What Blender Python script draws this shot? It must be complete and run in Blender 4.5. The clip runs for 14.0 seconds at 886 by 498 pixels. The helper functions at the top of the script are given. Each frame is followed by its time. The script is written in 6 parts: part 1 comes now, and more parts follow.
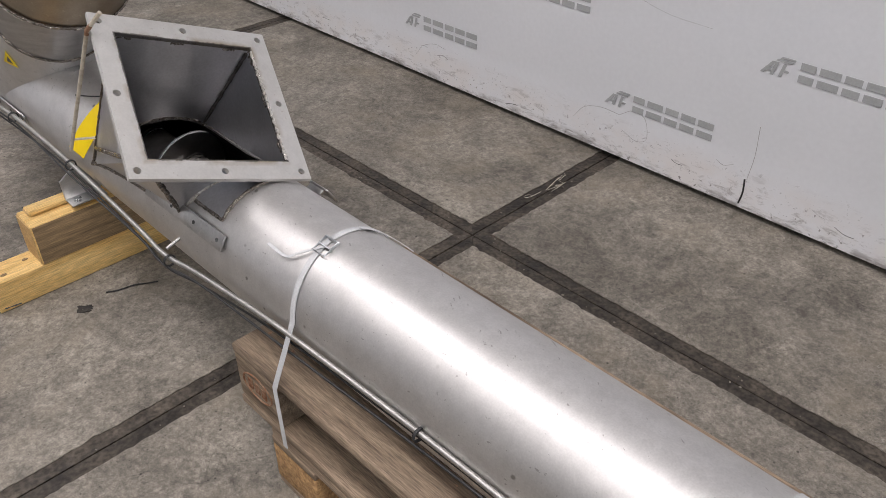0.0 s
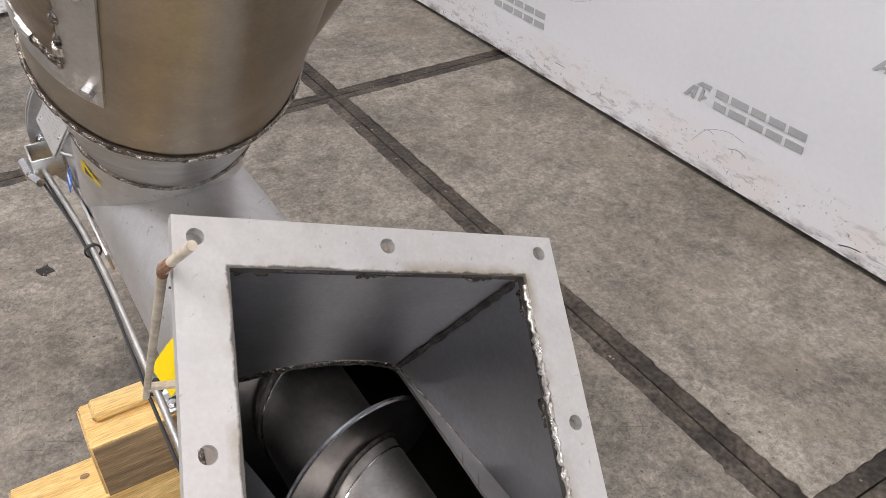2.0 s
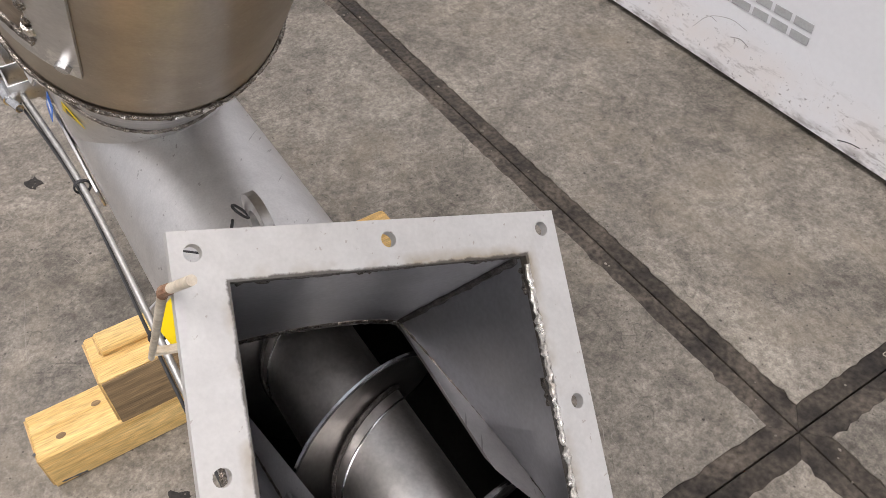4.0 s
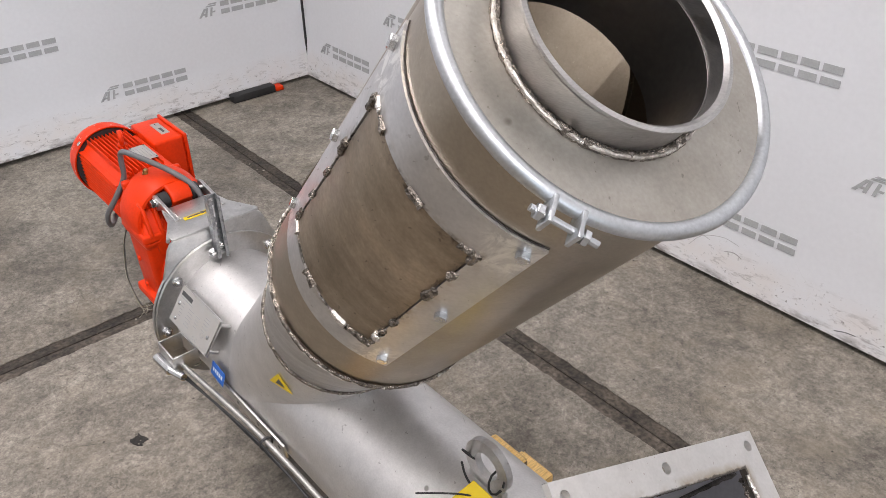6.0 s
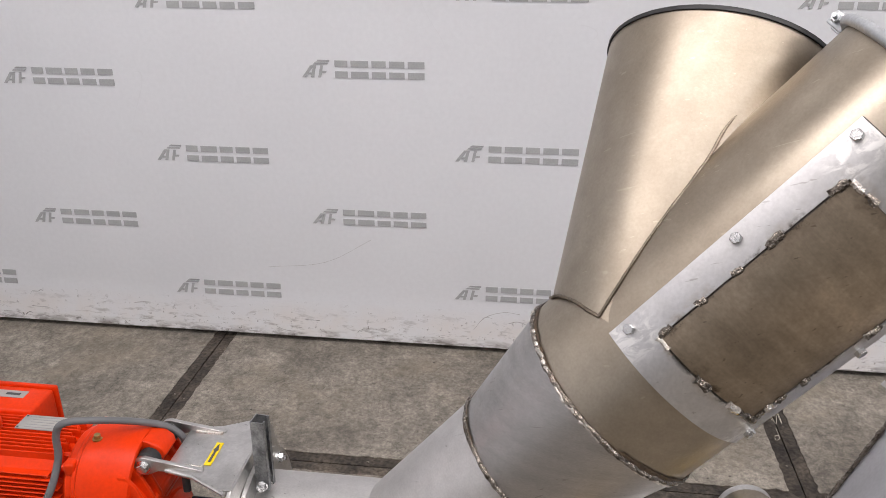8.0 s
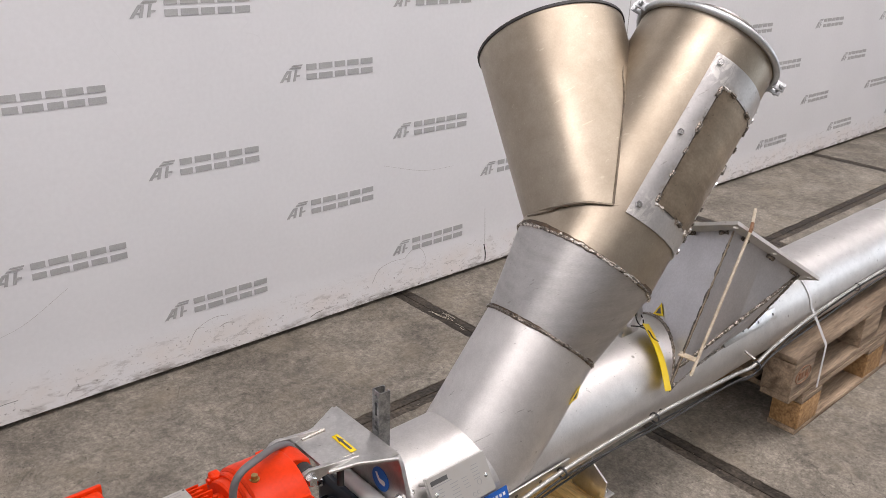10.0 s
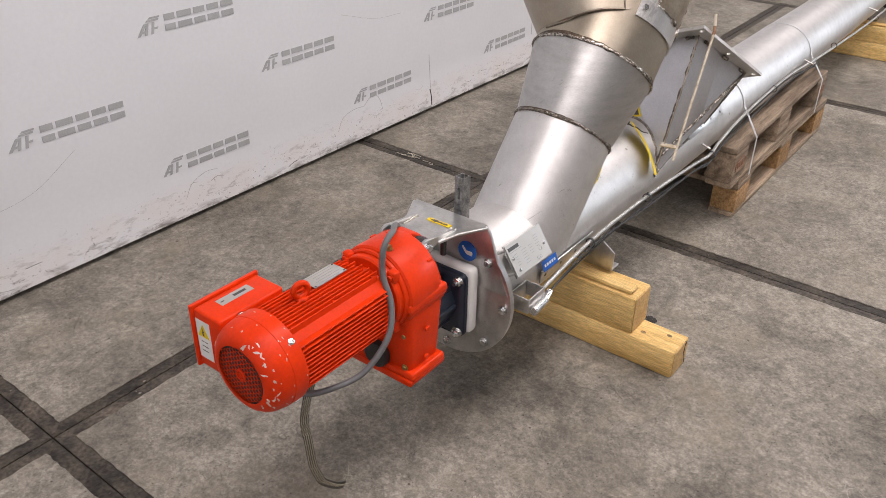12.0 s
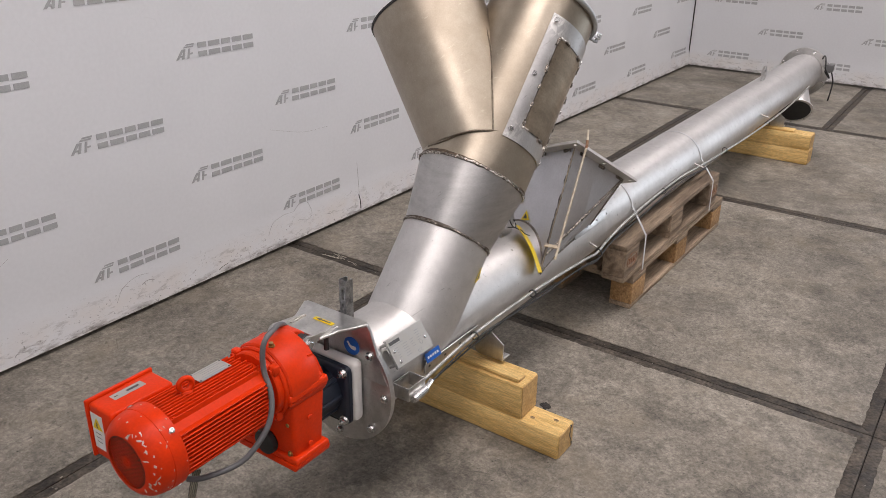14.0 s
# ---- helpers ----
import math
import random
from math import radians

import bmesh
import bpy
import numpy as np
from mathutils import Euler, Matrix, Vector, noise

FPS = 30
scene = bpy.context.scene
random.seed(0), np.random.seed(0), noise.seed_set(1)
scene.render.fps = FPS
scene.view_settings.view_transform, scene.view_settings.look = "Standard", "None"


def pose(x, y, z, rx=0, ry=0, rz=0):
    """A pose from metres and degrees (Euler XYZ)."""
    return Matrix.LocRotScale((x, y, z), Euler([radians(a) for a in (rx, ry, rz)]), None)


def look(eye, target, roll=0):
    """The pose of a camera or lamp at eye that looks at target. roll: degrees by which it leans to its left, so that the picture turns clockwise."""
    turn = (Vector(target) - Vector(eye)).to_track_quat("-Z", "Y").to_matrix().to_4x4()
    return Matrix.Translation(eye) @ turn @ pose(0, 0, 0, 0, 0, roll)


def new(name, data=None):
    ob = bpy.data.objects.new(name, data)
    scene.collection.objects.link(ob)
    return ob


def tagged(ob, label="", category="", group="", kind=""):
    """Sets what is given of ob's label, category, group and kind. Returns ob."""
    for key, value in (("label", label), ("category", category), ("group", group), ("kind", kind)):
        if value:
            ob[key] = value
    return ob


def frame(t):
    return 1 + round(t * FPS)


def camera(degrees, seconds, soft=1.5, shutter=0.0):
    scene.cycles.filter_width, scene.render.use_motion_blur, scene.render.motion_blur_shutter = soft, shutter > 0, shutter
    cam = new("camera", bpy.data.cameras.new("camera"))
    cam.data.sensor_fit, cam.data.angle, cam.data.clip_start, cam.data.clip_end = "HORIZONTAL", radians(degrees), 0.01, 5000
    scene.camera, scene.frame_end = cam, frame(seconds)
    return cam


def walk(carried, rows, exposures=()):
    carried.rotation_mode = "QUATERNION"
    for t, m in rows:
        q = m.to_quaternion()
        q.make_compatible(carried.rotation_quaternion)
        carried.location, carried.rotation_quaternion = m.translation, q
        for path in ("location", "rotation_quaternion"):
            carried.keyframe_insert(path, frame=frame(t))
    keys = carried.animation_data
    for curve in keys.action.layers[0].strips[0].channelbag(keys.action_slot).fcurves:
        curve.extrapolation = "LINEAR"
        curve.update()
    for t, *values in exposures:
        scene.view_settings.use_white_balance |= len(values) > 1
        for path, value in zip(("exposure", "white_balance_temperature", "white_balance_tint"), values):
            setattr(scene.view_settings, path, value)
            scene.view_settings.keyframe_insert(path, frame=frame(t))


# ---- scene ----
cam = camera(57.8, 14.0, 0.5)
PATH = [
    (0, (3.407, -1.518, 1.428), (2.248, -0.383, 0.259), -0.1),
    (0.5, (3.082, -1.495, 1.433), (1.856, -0.427, 0.268), -0.3),
    (1, (2.803, -1.352, 1.409), (1.515, -0.359, 0.246), -0.3),
    (1.5, (2.551, -1.168, 1.379), (1.201, -0.263, 0.213), -0.2),
    (2, (2.372, -1.025, 1.249), (1.011, -0.182, 0.05), 0.3),
    (2.5, (2.246, -0.978, 1.131), (0.963, -0.178, -0.178), 1.4),
    (5, (2.311, -1.004, 1.483), (1.187, -0.261, 0.005), -1.5),
    (5.5, (2.273, -1.163, 1.515), (1.035, -0.27, 0.222), -1.1),
    (6, (2.18, -1.386, 1.565), (0.898, -0.311, 0.469), -0.9),
    (6.5, (2.049, -1.606, 1.565), (0.844, -0.312, 0.631), -0.4),
    (7, (1.807, -1.749, 1.546), (0.819, -0.239, 0.684), -0.5),
    (9.5, (0.239, -2.014, 1.622), (1.234, -0.449, 0.872), 1.2),
    (10, (-0.072, -1.88, 1.59), (1.162, -0.504, 0.827), 1.7),
    (10.5, (-0.331, -1.726, 1.546), (1.035, -0.51, 0.737), 1.9),
    (11, (-0.483, -1.732, 1.501), (0.921, -0.617, 0.614), 1.5),
    (11.5, (-0.589, -1.791, 1.5), (0.799, -0.73, 0.527), 1.0),
    (12, (-0.622, -1.795, 1.546), (0.741, -0.752, 0.519), 0.7),
    (12.5, (-0.605, -1.888, 1.571), (0.742, -0.843, 0.526), 0.6),
    (13, (-0.632, -1.973, 1.608), (0.726, -0.921, 0.583), 0.5),
    (13.5, (-0.654, -2.031, 1.657), (0.755, -0.967, 0.717), 0.5),
    (14, (-0.651, -2.093, 1.666), (0.843, -1.045, 0.849), 0.6),
]
walk(cam, [(t, look(eye, target, roll)) for t, eye, target, roll in PATH],
     exposures=[(0.0, -0.29, 6450, 12), (0.5, -0.28, 6450, 12), (1.0, -0.16, 6450, 12), (1.5, 0.03, 6450, 12), (2.0, 0.18, 6450, 12), (2.5, 0.23, 6450, 12),
                (5.0, 0.12, 6480, 12), (5.5, 0.00, 6480, 12), (6.0, 0.16, 6480, 12), (6.5, 0.18, 6480, 12), (7.0, 0.12, 6480, 12), (9.5, -0.12, 6680, 14),
                (10.0, -0.07, 6680, 14), (10.5, -0.19, 6680, 14), (11.0, -0.16, 6680, 14), (11.5, -0.07, 6680, 14), (12.5, 0.03, 6680, 14), (13.0, 0.02, 6680, 14),
                (13.5, -0.09, 6680, 14), (14.0, -0.29, 6680, 14)])

# ---- light ----
world = bpy.data.worlds.new("hall")
scene.world = world
world.use_nodes = True
world.node_tree.nodes["Background"].inputs[0].default_value = (0.8, 0.85, 0.9, 1)
world.node_tree.nodes["Background"].inputs[1].default_value = 0.3


def lamp(name, m, sx, sy, watts, colour=(1, 0.955, 0.95)):
    d = bpy.data.lights.new(name, "AREA")
    d.shape, d.size, d.size_y, d.energy, d.color = "RECTANGLE", sx, sy, watts, colour
    ob = new(name, d)
    ob.matrix_world = m
    return ob


CEIL = 6.4
LAMPS = [(lx, ly, watts * f) for ly, watts in ((-2.35, 240), (-6.2, 90), (3.6, 80)) for lx, f in ((-3.2, 0.95), (2.0, 1.04), (6.9, 1.05))]
for lx, ly, watts in LAMPS:
    lamp("hall_light", pose(lx, ly, CEIL - 0.10), 4.6, 1.7, watts)
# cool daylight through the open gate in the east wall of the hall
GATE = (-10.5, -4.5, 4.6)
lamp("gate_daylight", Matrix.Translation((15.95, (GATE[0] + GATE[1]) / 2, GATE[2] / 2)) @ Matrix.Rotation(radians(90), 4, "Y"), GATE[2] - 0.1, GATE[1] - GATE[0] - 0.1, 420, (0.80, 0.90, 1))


# ---- materials ----
def material(name, base, rough=0.5, metal=0.0, spots=None, scale=8.0, amount=0.5, grain=0.0, grain_scale=200.0,
             bump=0.0, rough_var=0.0, stretch=(1, 1, 1), random=0.0, detail=6.0, spec=0.5, coat=0.0, bump_scale=None):
    """A surface: base colour with patches of a second colour, fine grain and relief, in object space."""
    m = bpy.data.materials.new(name)
    m.use_nodes = True
    nt = m.node_tree
    n, l = nt.nodes, nt.links
    bsdf = n["Principled BSDF"]
    bsdf.inputs["Roughness"].default_value = rough
    bsdf.inputs["Metallic"].default_value = metal
    bsdf.inputs["Specular IOR Level"].default_value = spec
    bsdf.inputs["Coat Weight"].default_value = coat
    co = n.new("ShaderNodeTexCoord")
    mp = n.new("ShaderNodeMapping")
    mp.inputs["Scale"].default_value = stretch
    l.new(co.outputs["Object"], mp.inputs[0])
    big = n.new("ShaderNodeTexNoise")
    big.inputs["Scale"].default_value, big.inputs["Detail"].default_value, big.inputs["Roughness"].default_value = scale, detail, 0.6
    l.new(mp.outputs[0], big.inputs["Vector"])
    fine = n.new("ShaderNodeTexNoise")
    fine.inputs["Scale"].default_value, fine.inputs["Detail"].default_value = grain_scale, 3.0
    l.new(mp.outputs[0], fine.inputs["Vector"])
    ramp = n.new("ShaderNodeValToRGB")
    ramp.color_ramp.elements[0].position, ramp.color_ramp.elements[1].position = 0.38, 0.66
    l.new(big.outputs["Fac"], ramp.inputs[0])
    mix = n.new("ShaderNodeMix")
    mix.data_type = "RGBA"
    mix.inputs["A"].default_value = (*base, 1)
    mix.inputs["B"].default_value = (*(spots or base), 1)
    sc = n.new("ShaderNodeMath")
    sc.operation = "MULTIPLY"
    sc.inputs[1].default_value = amount
    l.new(ramp.outputs[0], sc.inputs[0])
    l.new(sc.outputs[0], mix.inputs["Factor"])
    colour = mix.outputs["Result"]
    if grain:
        g = n.new("ShaderNodeMapRange")
        g.inputs["From Min"].default_value, g.inputs["From Max"].default_value = 0.3, 0.7
        g.inputs["To Min"].default_value, g.inputs["To Max"].default_value = 1 - grain, 1 + grain
        l.new(fine.outputs["Fac"], g.inputs[0])
        v = n.new("ShaderNodeMix")
        v.data_type, v.blend_type = "RGBA", "MULTIPLY"
        v.inputs["Factor"].default_value = 1
        l.new(colour, v.inputs["A"])
        l.new(g.outputs[0], v.inputs["B"])
        colour = v.outputs["Result"]
    if random:
        oi = n.new("ShaderNodeObjectInfo")
        g2 = n.new("ShaderNodeMapRange")
        g2.inputs["To Min"].default_value, g2.inputs["To Max"].default_value = 1 - random, 1 + random
        l.new(oi.outputs["Random"], g2.inputs[0])
        v2 = n.new("ShaderNodeMix")
        v2.data_type, v2.blend_type = "RGBA", "MULTIPLY"
        v2.inputs["Factor"].default_value = 1
        l.new(colour, v2.inputs["A"])
        l.new(g2.outputs[0], v2.inputs["B"])
        colour = v2.outputs["Result"]
    l.new(colour, bsdf.inputs["Base Color"])
    if rough_var:
        r = n.new("ShaderNodeMapRange")
        r.inputs["From Min"].default_value, r.inputs["From Max"].default_value = 0.35, 0.65
        r.inputs["To Min"].default_value, r.inputs["To Max"].default_value = rough - rough_var, rough + rough_var
        l.new(big.outputs["Fac"], r.inputs[0])
        l.new(r.outputs[0], bsdf.inputs["Roughness"])
    if bump:
        b = n.new("ShaderNodeBump")
        b.inputs["Strength"].default_value, b.inputs["Distance"].default_value = bump, 0.004
        if bump_scale:
            bn = n.new("ShaderNodeTexNoise")
            bn.inputs["Scale"].default_value, bn.inputs["Detail"].default_value = bump_scale, 4.0
            l.new(mp.outputs[0], bn.inputs["Vector"])
            l.new(bn.outputs["Fac"], b.inputs["Height"])
        else:
            l.new(fine.outputs["Fac"], b.inputs["Height"])
        l.new(b.outputs[0], bsdf.inputs["Normal"])
    return m


BLASTED = material("bead_blasted_steel", (0.67, 0.656, 0.645), 0.49, 1, (0.59, 0.578, 0.568), 4, 0.6, 0.05, 320, 0.03, 0.04)
BRUSHED = material("brushed_steel", (0.50, 0.49, 0.48), 0.40, 1, (0.42, 0.41, 0.40), 9, 0.7, 0.10, 180, 0.05, 0.07, (1, 1, 6))
TARNISHED = material("heat_tinted_steel", (0.425, 0.372, 0.302), 0.40, 1, (0.31, 0.262, 0.205), 3, 0.8, 0.05, 240, 0.04, 0.07)
PANEL = material("brown_tinted_steel", (0.449, 0.371, 0.283), 0.40, 1, (0.330, 0.269, 0.201), 7, 0.9, 0.08, 200, 0.05, 0.08)
INSIDE = material("dark_inner_steel", (0.42, 0.40, 0.385), 0.34, 1, (0.2, 0.2, 0.2), 6, 0.8, 0.06, 150, 0.04, 0.06)
FLANGE = material("pale_flange_steel", (0.60, 0.588, 0.57), 0.55, 0.6, (0.50, 0.47, 0.43), 5, 0.35, 0.03, 240, 0.03, 0.06)
COVER = material("dull_cover_steel", (0.42, 0.40, 0.36), 0.48, 0.9, (0.33, 0.30, 0.26), 8, 0.7, 0.06, 240, 0.05, 0.07)
THROAT_STEEL = material("sheet_steel", (0.60, 0.60, 0.625), 0.42, 1, (0.47, 0.47, 0.49), 5, 0.7, 0.06, 180, 0.04, 0.06)
BURNT = material("burnt_scale", (0.055, 0.040, 0.030), 0.6, 0.4, (0.16, 0.11, 0.07), 70, 0.8, 0.3, 300, 0.4)
DARK_ZINC = material("dull_zinc_channel", (0.48, 0.49, 0.50), 0.42, 1, (0.12, 0.125, 0.13), 45, 0.8, 0.15, 300, 0.08, 0.08)
HATCH_STEEL = material("satin_hatch_frame", (0.64, 0.63, 0.63), 0.40, 1, (0.54, 0.535, 0.53), 9, 0.6, 0.05, 200, 0.03, 0.08)
PLATE = material("satin_plate", (0.62, 0.61, 0.60), 0.36, 1, (0.50, 0.50, 0.49), 12, 0.6, 0.05, 200, 0.03, 0.08)
WELD = material("weld_metal", (0.36, 0.32, 0.28), 0.28, 1, (0.035, 0.028, 0.022), 110, 0.95, 0.3, 420, 0.7, 0.12, detail=3)
WELD_PALE = material("ground_weld", (0.75, 0.72, 0.68), 0.35, 0.9, (0.3, 0.26, 0.22), 80, 0.8, 0.2, 400, 0.4, 0.12)
# near-black, stands for the shade inside the tube
TUBE_SHADE = material("dull_dark_lining", (0.055, 0.052, 0.049), 0.50, 1, (0.03, 0.029, 0.027), 6, 0.8, 0.1, 150)
# dark welds, and the painted shade line of the hatch frame
WELD_AND_SHADE = material("dark_weld", (0.10, 0.09, 0.085), 0.45, 0.8, (0.04, 0.035, 0.03), 60, 0.9, 0.3, 400, 0.5, 0.12)
ZINC = material("zinc", (0.56, 0.58, 0.60), 0.42, 1, (0.48, 0.5, 0.52), 40, 0.6, 0.08, 300, 0.04, 0.08)
BRASS = material("dull_brass", (0.42, 0.31, 0.13), 0.35, 1, (0.25, 0.18, 0.08), 60, 0.6)
CHROME = material("bright_bolt", (0.68, 0.68, 0.68), 0.24, 1, (0.4, 0.4, 0.4), 60, 0.6, 0.05, 200)
RED = material("orange_red_paint", (0.69, 0.037, 0.0030), 0.38, 0, (0.57, 0.032, 0.004), 14, 0.7, 0.06, 160, 0.06, 0.06, spec=0.17, bump_scale=120)
RED_WORN = material("chipped_red_paint", (0.69, 0.037, 0.0030), 0.40, 0, (0.57, 0.028, 0.003), 14, 0.7, 0.06, 160, 0.06, 0.06, spec=0.17, bump_scale=120)
CHIP = material("paint_chip", (0.62, 0.52, 0.46), 0.6, 0, (0.5, 0.25, 0.18), 60, 0.7)
NAVY = material("dark_blue_casting", (0.012, 0.018, 0.032), 0.4, 0, (0.02, 0.026, 0.04), 20, 0.6, 0.05)
BLACK = material("black_rubber", (0.015, 0.015, 0.016), 0.55, 0, (0.03, 0.03, 0.03), 30, 0.5)
CABLE = material("grey_cable", (0.13, 0.13, 0.135), 0.5, 0, (0.1, 0.1, 0.1), 30, 0.5)
DARK_WOOD = material("weathered_sawn_face", (0.30, 0.20, 0.10), 0.8, 0, (0.16, 0.105, 0.055), 5, 0.9, 0.4, 40, 0.6, 0.05, (0.9, 15, 15))
BRAID_STRAND = material("tinned_strand", (0.46, 0.43, 0.34), 0.45, 0.7, (0.22, 0.20, 0.16), 120, 0.8)
SEAM_STEEL = material("ground_seam", (0.26, 0.22, 0.17), 0.4, 1, (0.12, 0.10, 0.08), 30, 0.8, 0.15, 300, 0.2)
SHAFT = material("worn_shaft_steel", (0.78, 0.755, 0.72), 0.42, 1, (0.36, 0.34, 0.31), 7, 0.8, 0.08, 180, 0.04, 0.07)
BRAID = material("tinned_braid", (0.10, 0.092, 0.08), 0.5, 0.7, (0.12, 0.11, 0.10), 90, 0.9, 0.3, 500, 0.5)
WHITE = material("white_plastic", (0.74, 0.73, 0.71), 0.45, 0, (0.62, 0.60, 0.57), 14, 0.6)
PAPER = material("aluminium_label", (0.50, 0.475, 0.44), 0.36, 0.7, (0.52, 0.52, 0.51), 25, 0.5)
INK = material("dark_print", (0.06, 0.06, 0.06), 0.5)
PRINT_GREY = material("grey_print", (0.33, 0.33, 0.33), 0.5)
YELLOW = material("yellow_label", (0.80, 0.58, 0.0), 0.42, 0, (0.7, 0.5, 0.0), 20, 0.5)
BLUE = material("blue_label", (0.008, 0.10, 0.42), 0.4, 0, (0.01, 0.08, 0.35), 20, 0.5)
STRAP = material("white_strap", (0.56, 0.57, 0.58), 0.35, 0, (0.5, 0.5, 0.5), 30, 0.5, 0.1, 300)
CONDUIT = material("conduit_steel", (0.50, 0.49, 0.47), 0.46, 1, (0.36, 0.35, 0.33), 20, 0.7, 0.08, 200)
PALE_ROD = material("pale_dirty_rod", (0.62, 0.555, 0.45), 0.55, 0, (0.34, 0.27, 0.19), 35, 0.8, 0.12, 200, 0.1)
TIE = material("cable_tie", (0.68, 0.63, 0.52), 0.45, 0, (0.6, 0.55, 0.45), 30, 0.5)
RUST = material("rust", (0.19, 0.07, 0.025), 0.8, 0, (0.32, 0.22, 0.15), 60, 0.8, 0.3, 300, 0.4)
TIMBER = material("yellow_timber", (0.74, 0.51, 0.20), 0.62, 0, (0.56, 0.33, 0.095), 4, 0.85, 0.30, 40, 0.8, 0.05, (0.9, 12, 12), 0.05)
END_GRAIN = material("sawn_end_grain", (0.56, 0.37, 0.16), 0.75, 0, (0.40, 0.24, 0.09), 25, 0.7, 0.2, 120, 0.4)
GREY_WOOD = material("weathered_pallet_wood", (0.335, 0.25, 0.172), 0.78, 0, (0.10, 0.064, 0.040), 3, 0.85, 0.40, 34, 0.5, 0.05, (1.0, 14, 14), 0.24)
CHIPBOARD = material("pressed_chip_block", (0.42, 0.25, 0.11), 0.8, 0, (0.22, 0.12, 0.05), 60, 0.9, 0.3, 150, 0.6, 0.05, (1, 1, 1), 0.12)
STEEL_EDGE = material("dark_steel_edge", (0.024, 0.020, 0.017), 0.55, 0.0, (0.105, 0.088, 0.070), 11, 0.85, 0.5, 90, 0.8, 0.12, bump_scale=60, random=0.25, spec=0.25)
JOINT = material("joint_dirt", (0.02, 0.018, 0.016), 0.9, 0, (0.05, 0.045, 0.04), 30, 0.7, 0.3, 200, 0.5)
LOGO = material("grey_wall_print", (0.36, 0.37, 0.375), 0.5, 0, (0.42, 0.43, 0.43), 12, 0.6, 0.06)
SCUFF = material("scuff_mark", (0.33, 0.32, 0.31), 0.7, 0, (0.4, 0.4, 0.4), 40, 0.7)


class Nodes:
    """Short ways to add textures to a material that stands already."""

    def __init__(self, m):
        self.n, self.l = m.node_tree.nodes, m.node_tree.links
        self.bsdf = self.n["Principled BSDF"]
        self.src = self.bsdf.inputs["Base Color"].links[0].from_socket
        self.vec = self.n.new("ShaderNodeTexCoord").outputs["Object"]

    def shuffle(self):
        """Shifts the textures on each object by its own amount."""
        oi, sc, ad = self.n.new("ShaderNodeObjectInfo"), self.n.new("ShaderNodeMath"), self.n.new("ShaderNodeVectorMath")
        sc.operation, ad.operation = "MULTIPLY", "ADD"
        sc.inputs[1].default_value = 37.0
        self.l.new(oi.outputs["Random"], sc.inputs[0])
        self.l.new(self.vec, ad.inputs[0])
        self.l.new(sc.outputs[0], ad.inputs[1])
        self.vec = ad.outputs[0]

    def mapped(self, scale, turn=(0, 0, 0)):
        rot, mp = self.n.new("ShaderNodeMapping"), self.n.new("ShaderNodeMapping")
        rot.inputs["Rotation"].default_value = turn
        mp.inputs["Scale"].default_value = scale
        self.l.new(self.vec, rot.inputs[0])
        self.l.new(rot.outputs[0], mp.inputs[0])
        return mp.outputs[0]

    def noise(self, scale, detail, rough, distort=0.0, vec=None):
        t = self.n.new("ShaderNodeTexNoise")
        t.inputs["Scale"].default_value, t.inputs["Detail"].default_value = scale, detail
        t.inputs["Roughness"].default_value, t.inputs["Distortion"].default_value = rough, distort
        self.l.new(vec or self.vec, t.inputs["Vector"])
        return t.outputs["Fac"]

    def cells(self, scale, vec=None):
        vo = self.n.new("ShaderNodeTexVoronoi")
        vo.inputs["Scale"].default_value = scale
        self.l.new(vec or self.vec, vo.inputs["Vector"])
        return vo.outputs["Distance"]

    def span(self, sock, a, b, c, d):
        r = self.n.new("ShaderNodeMapRange")
        for key, val in zip(("From Min", "From Max", "To Min", "To Max"), (a, b, c, d)):
            r.inputs[key].default_value = val
        self.l.new(sock, r.inputs[0])
        return r.outputs[0]

    def maths(self, op, a, c=None, value=0.0):
        m = self.n.new("ShaderNodeMath")
        m.operation = op
        self.l.new(a, m.inputs[0])
        if c is None:
            m.inputs[1].default_value = value
        else:
            self.l.new(c, m.inputs[1])
        return m.outputs[0]

    def contour(self, sock, width):
        """1 on the line where a noise crosses its middle value, 0 off it."""
        return self.span(self.maths("ABSOLUTE", self.maths("SUBTRACT", sock, value=0.5)), 0.0, width, 1.0, 0.0)

    def times(self, fac):
        v = self.n.new("ShaderNodeMix")
        v.data_type, v.blend_type = "RGBA", "MULTIPLY"
        v.inputs["Factor"].default_value = 1
        self.l.new(self.src, v.inputs["A"])
        self.l.new(fac, v.inputs["B"])
        self.src = v.outputs["Result"]

    def blend(self, fac, colour):
        v = self.n.new("ShaderNodeMix")
        v.data_type = "RGBA"
        v.inputs["B"].default_value = (*colour, 1)
        self.l.new(fac, v.inputs["Factor"])
        self.l.new(self.src, v.inputs["A"])
        self.src = v.outputs["Result"]

    def done(self):
        self.l.new(self.src, self.bsdf.inputs["Base Color"])


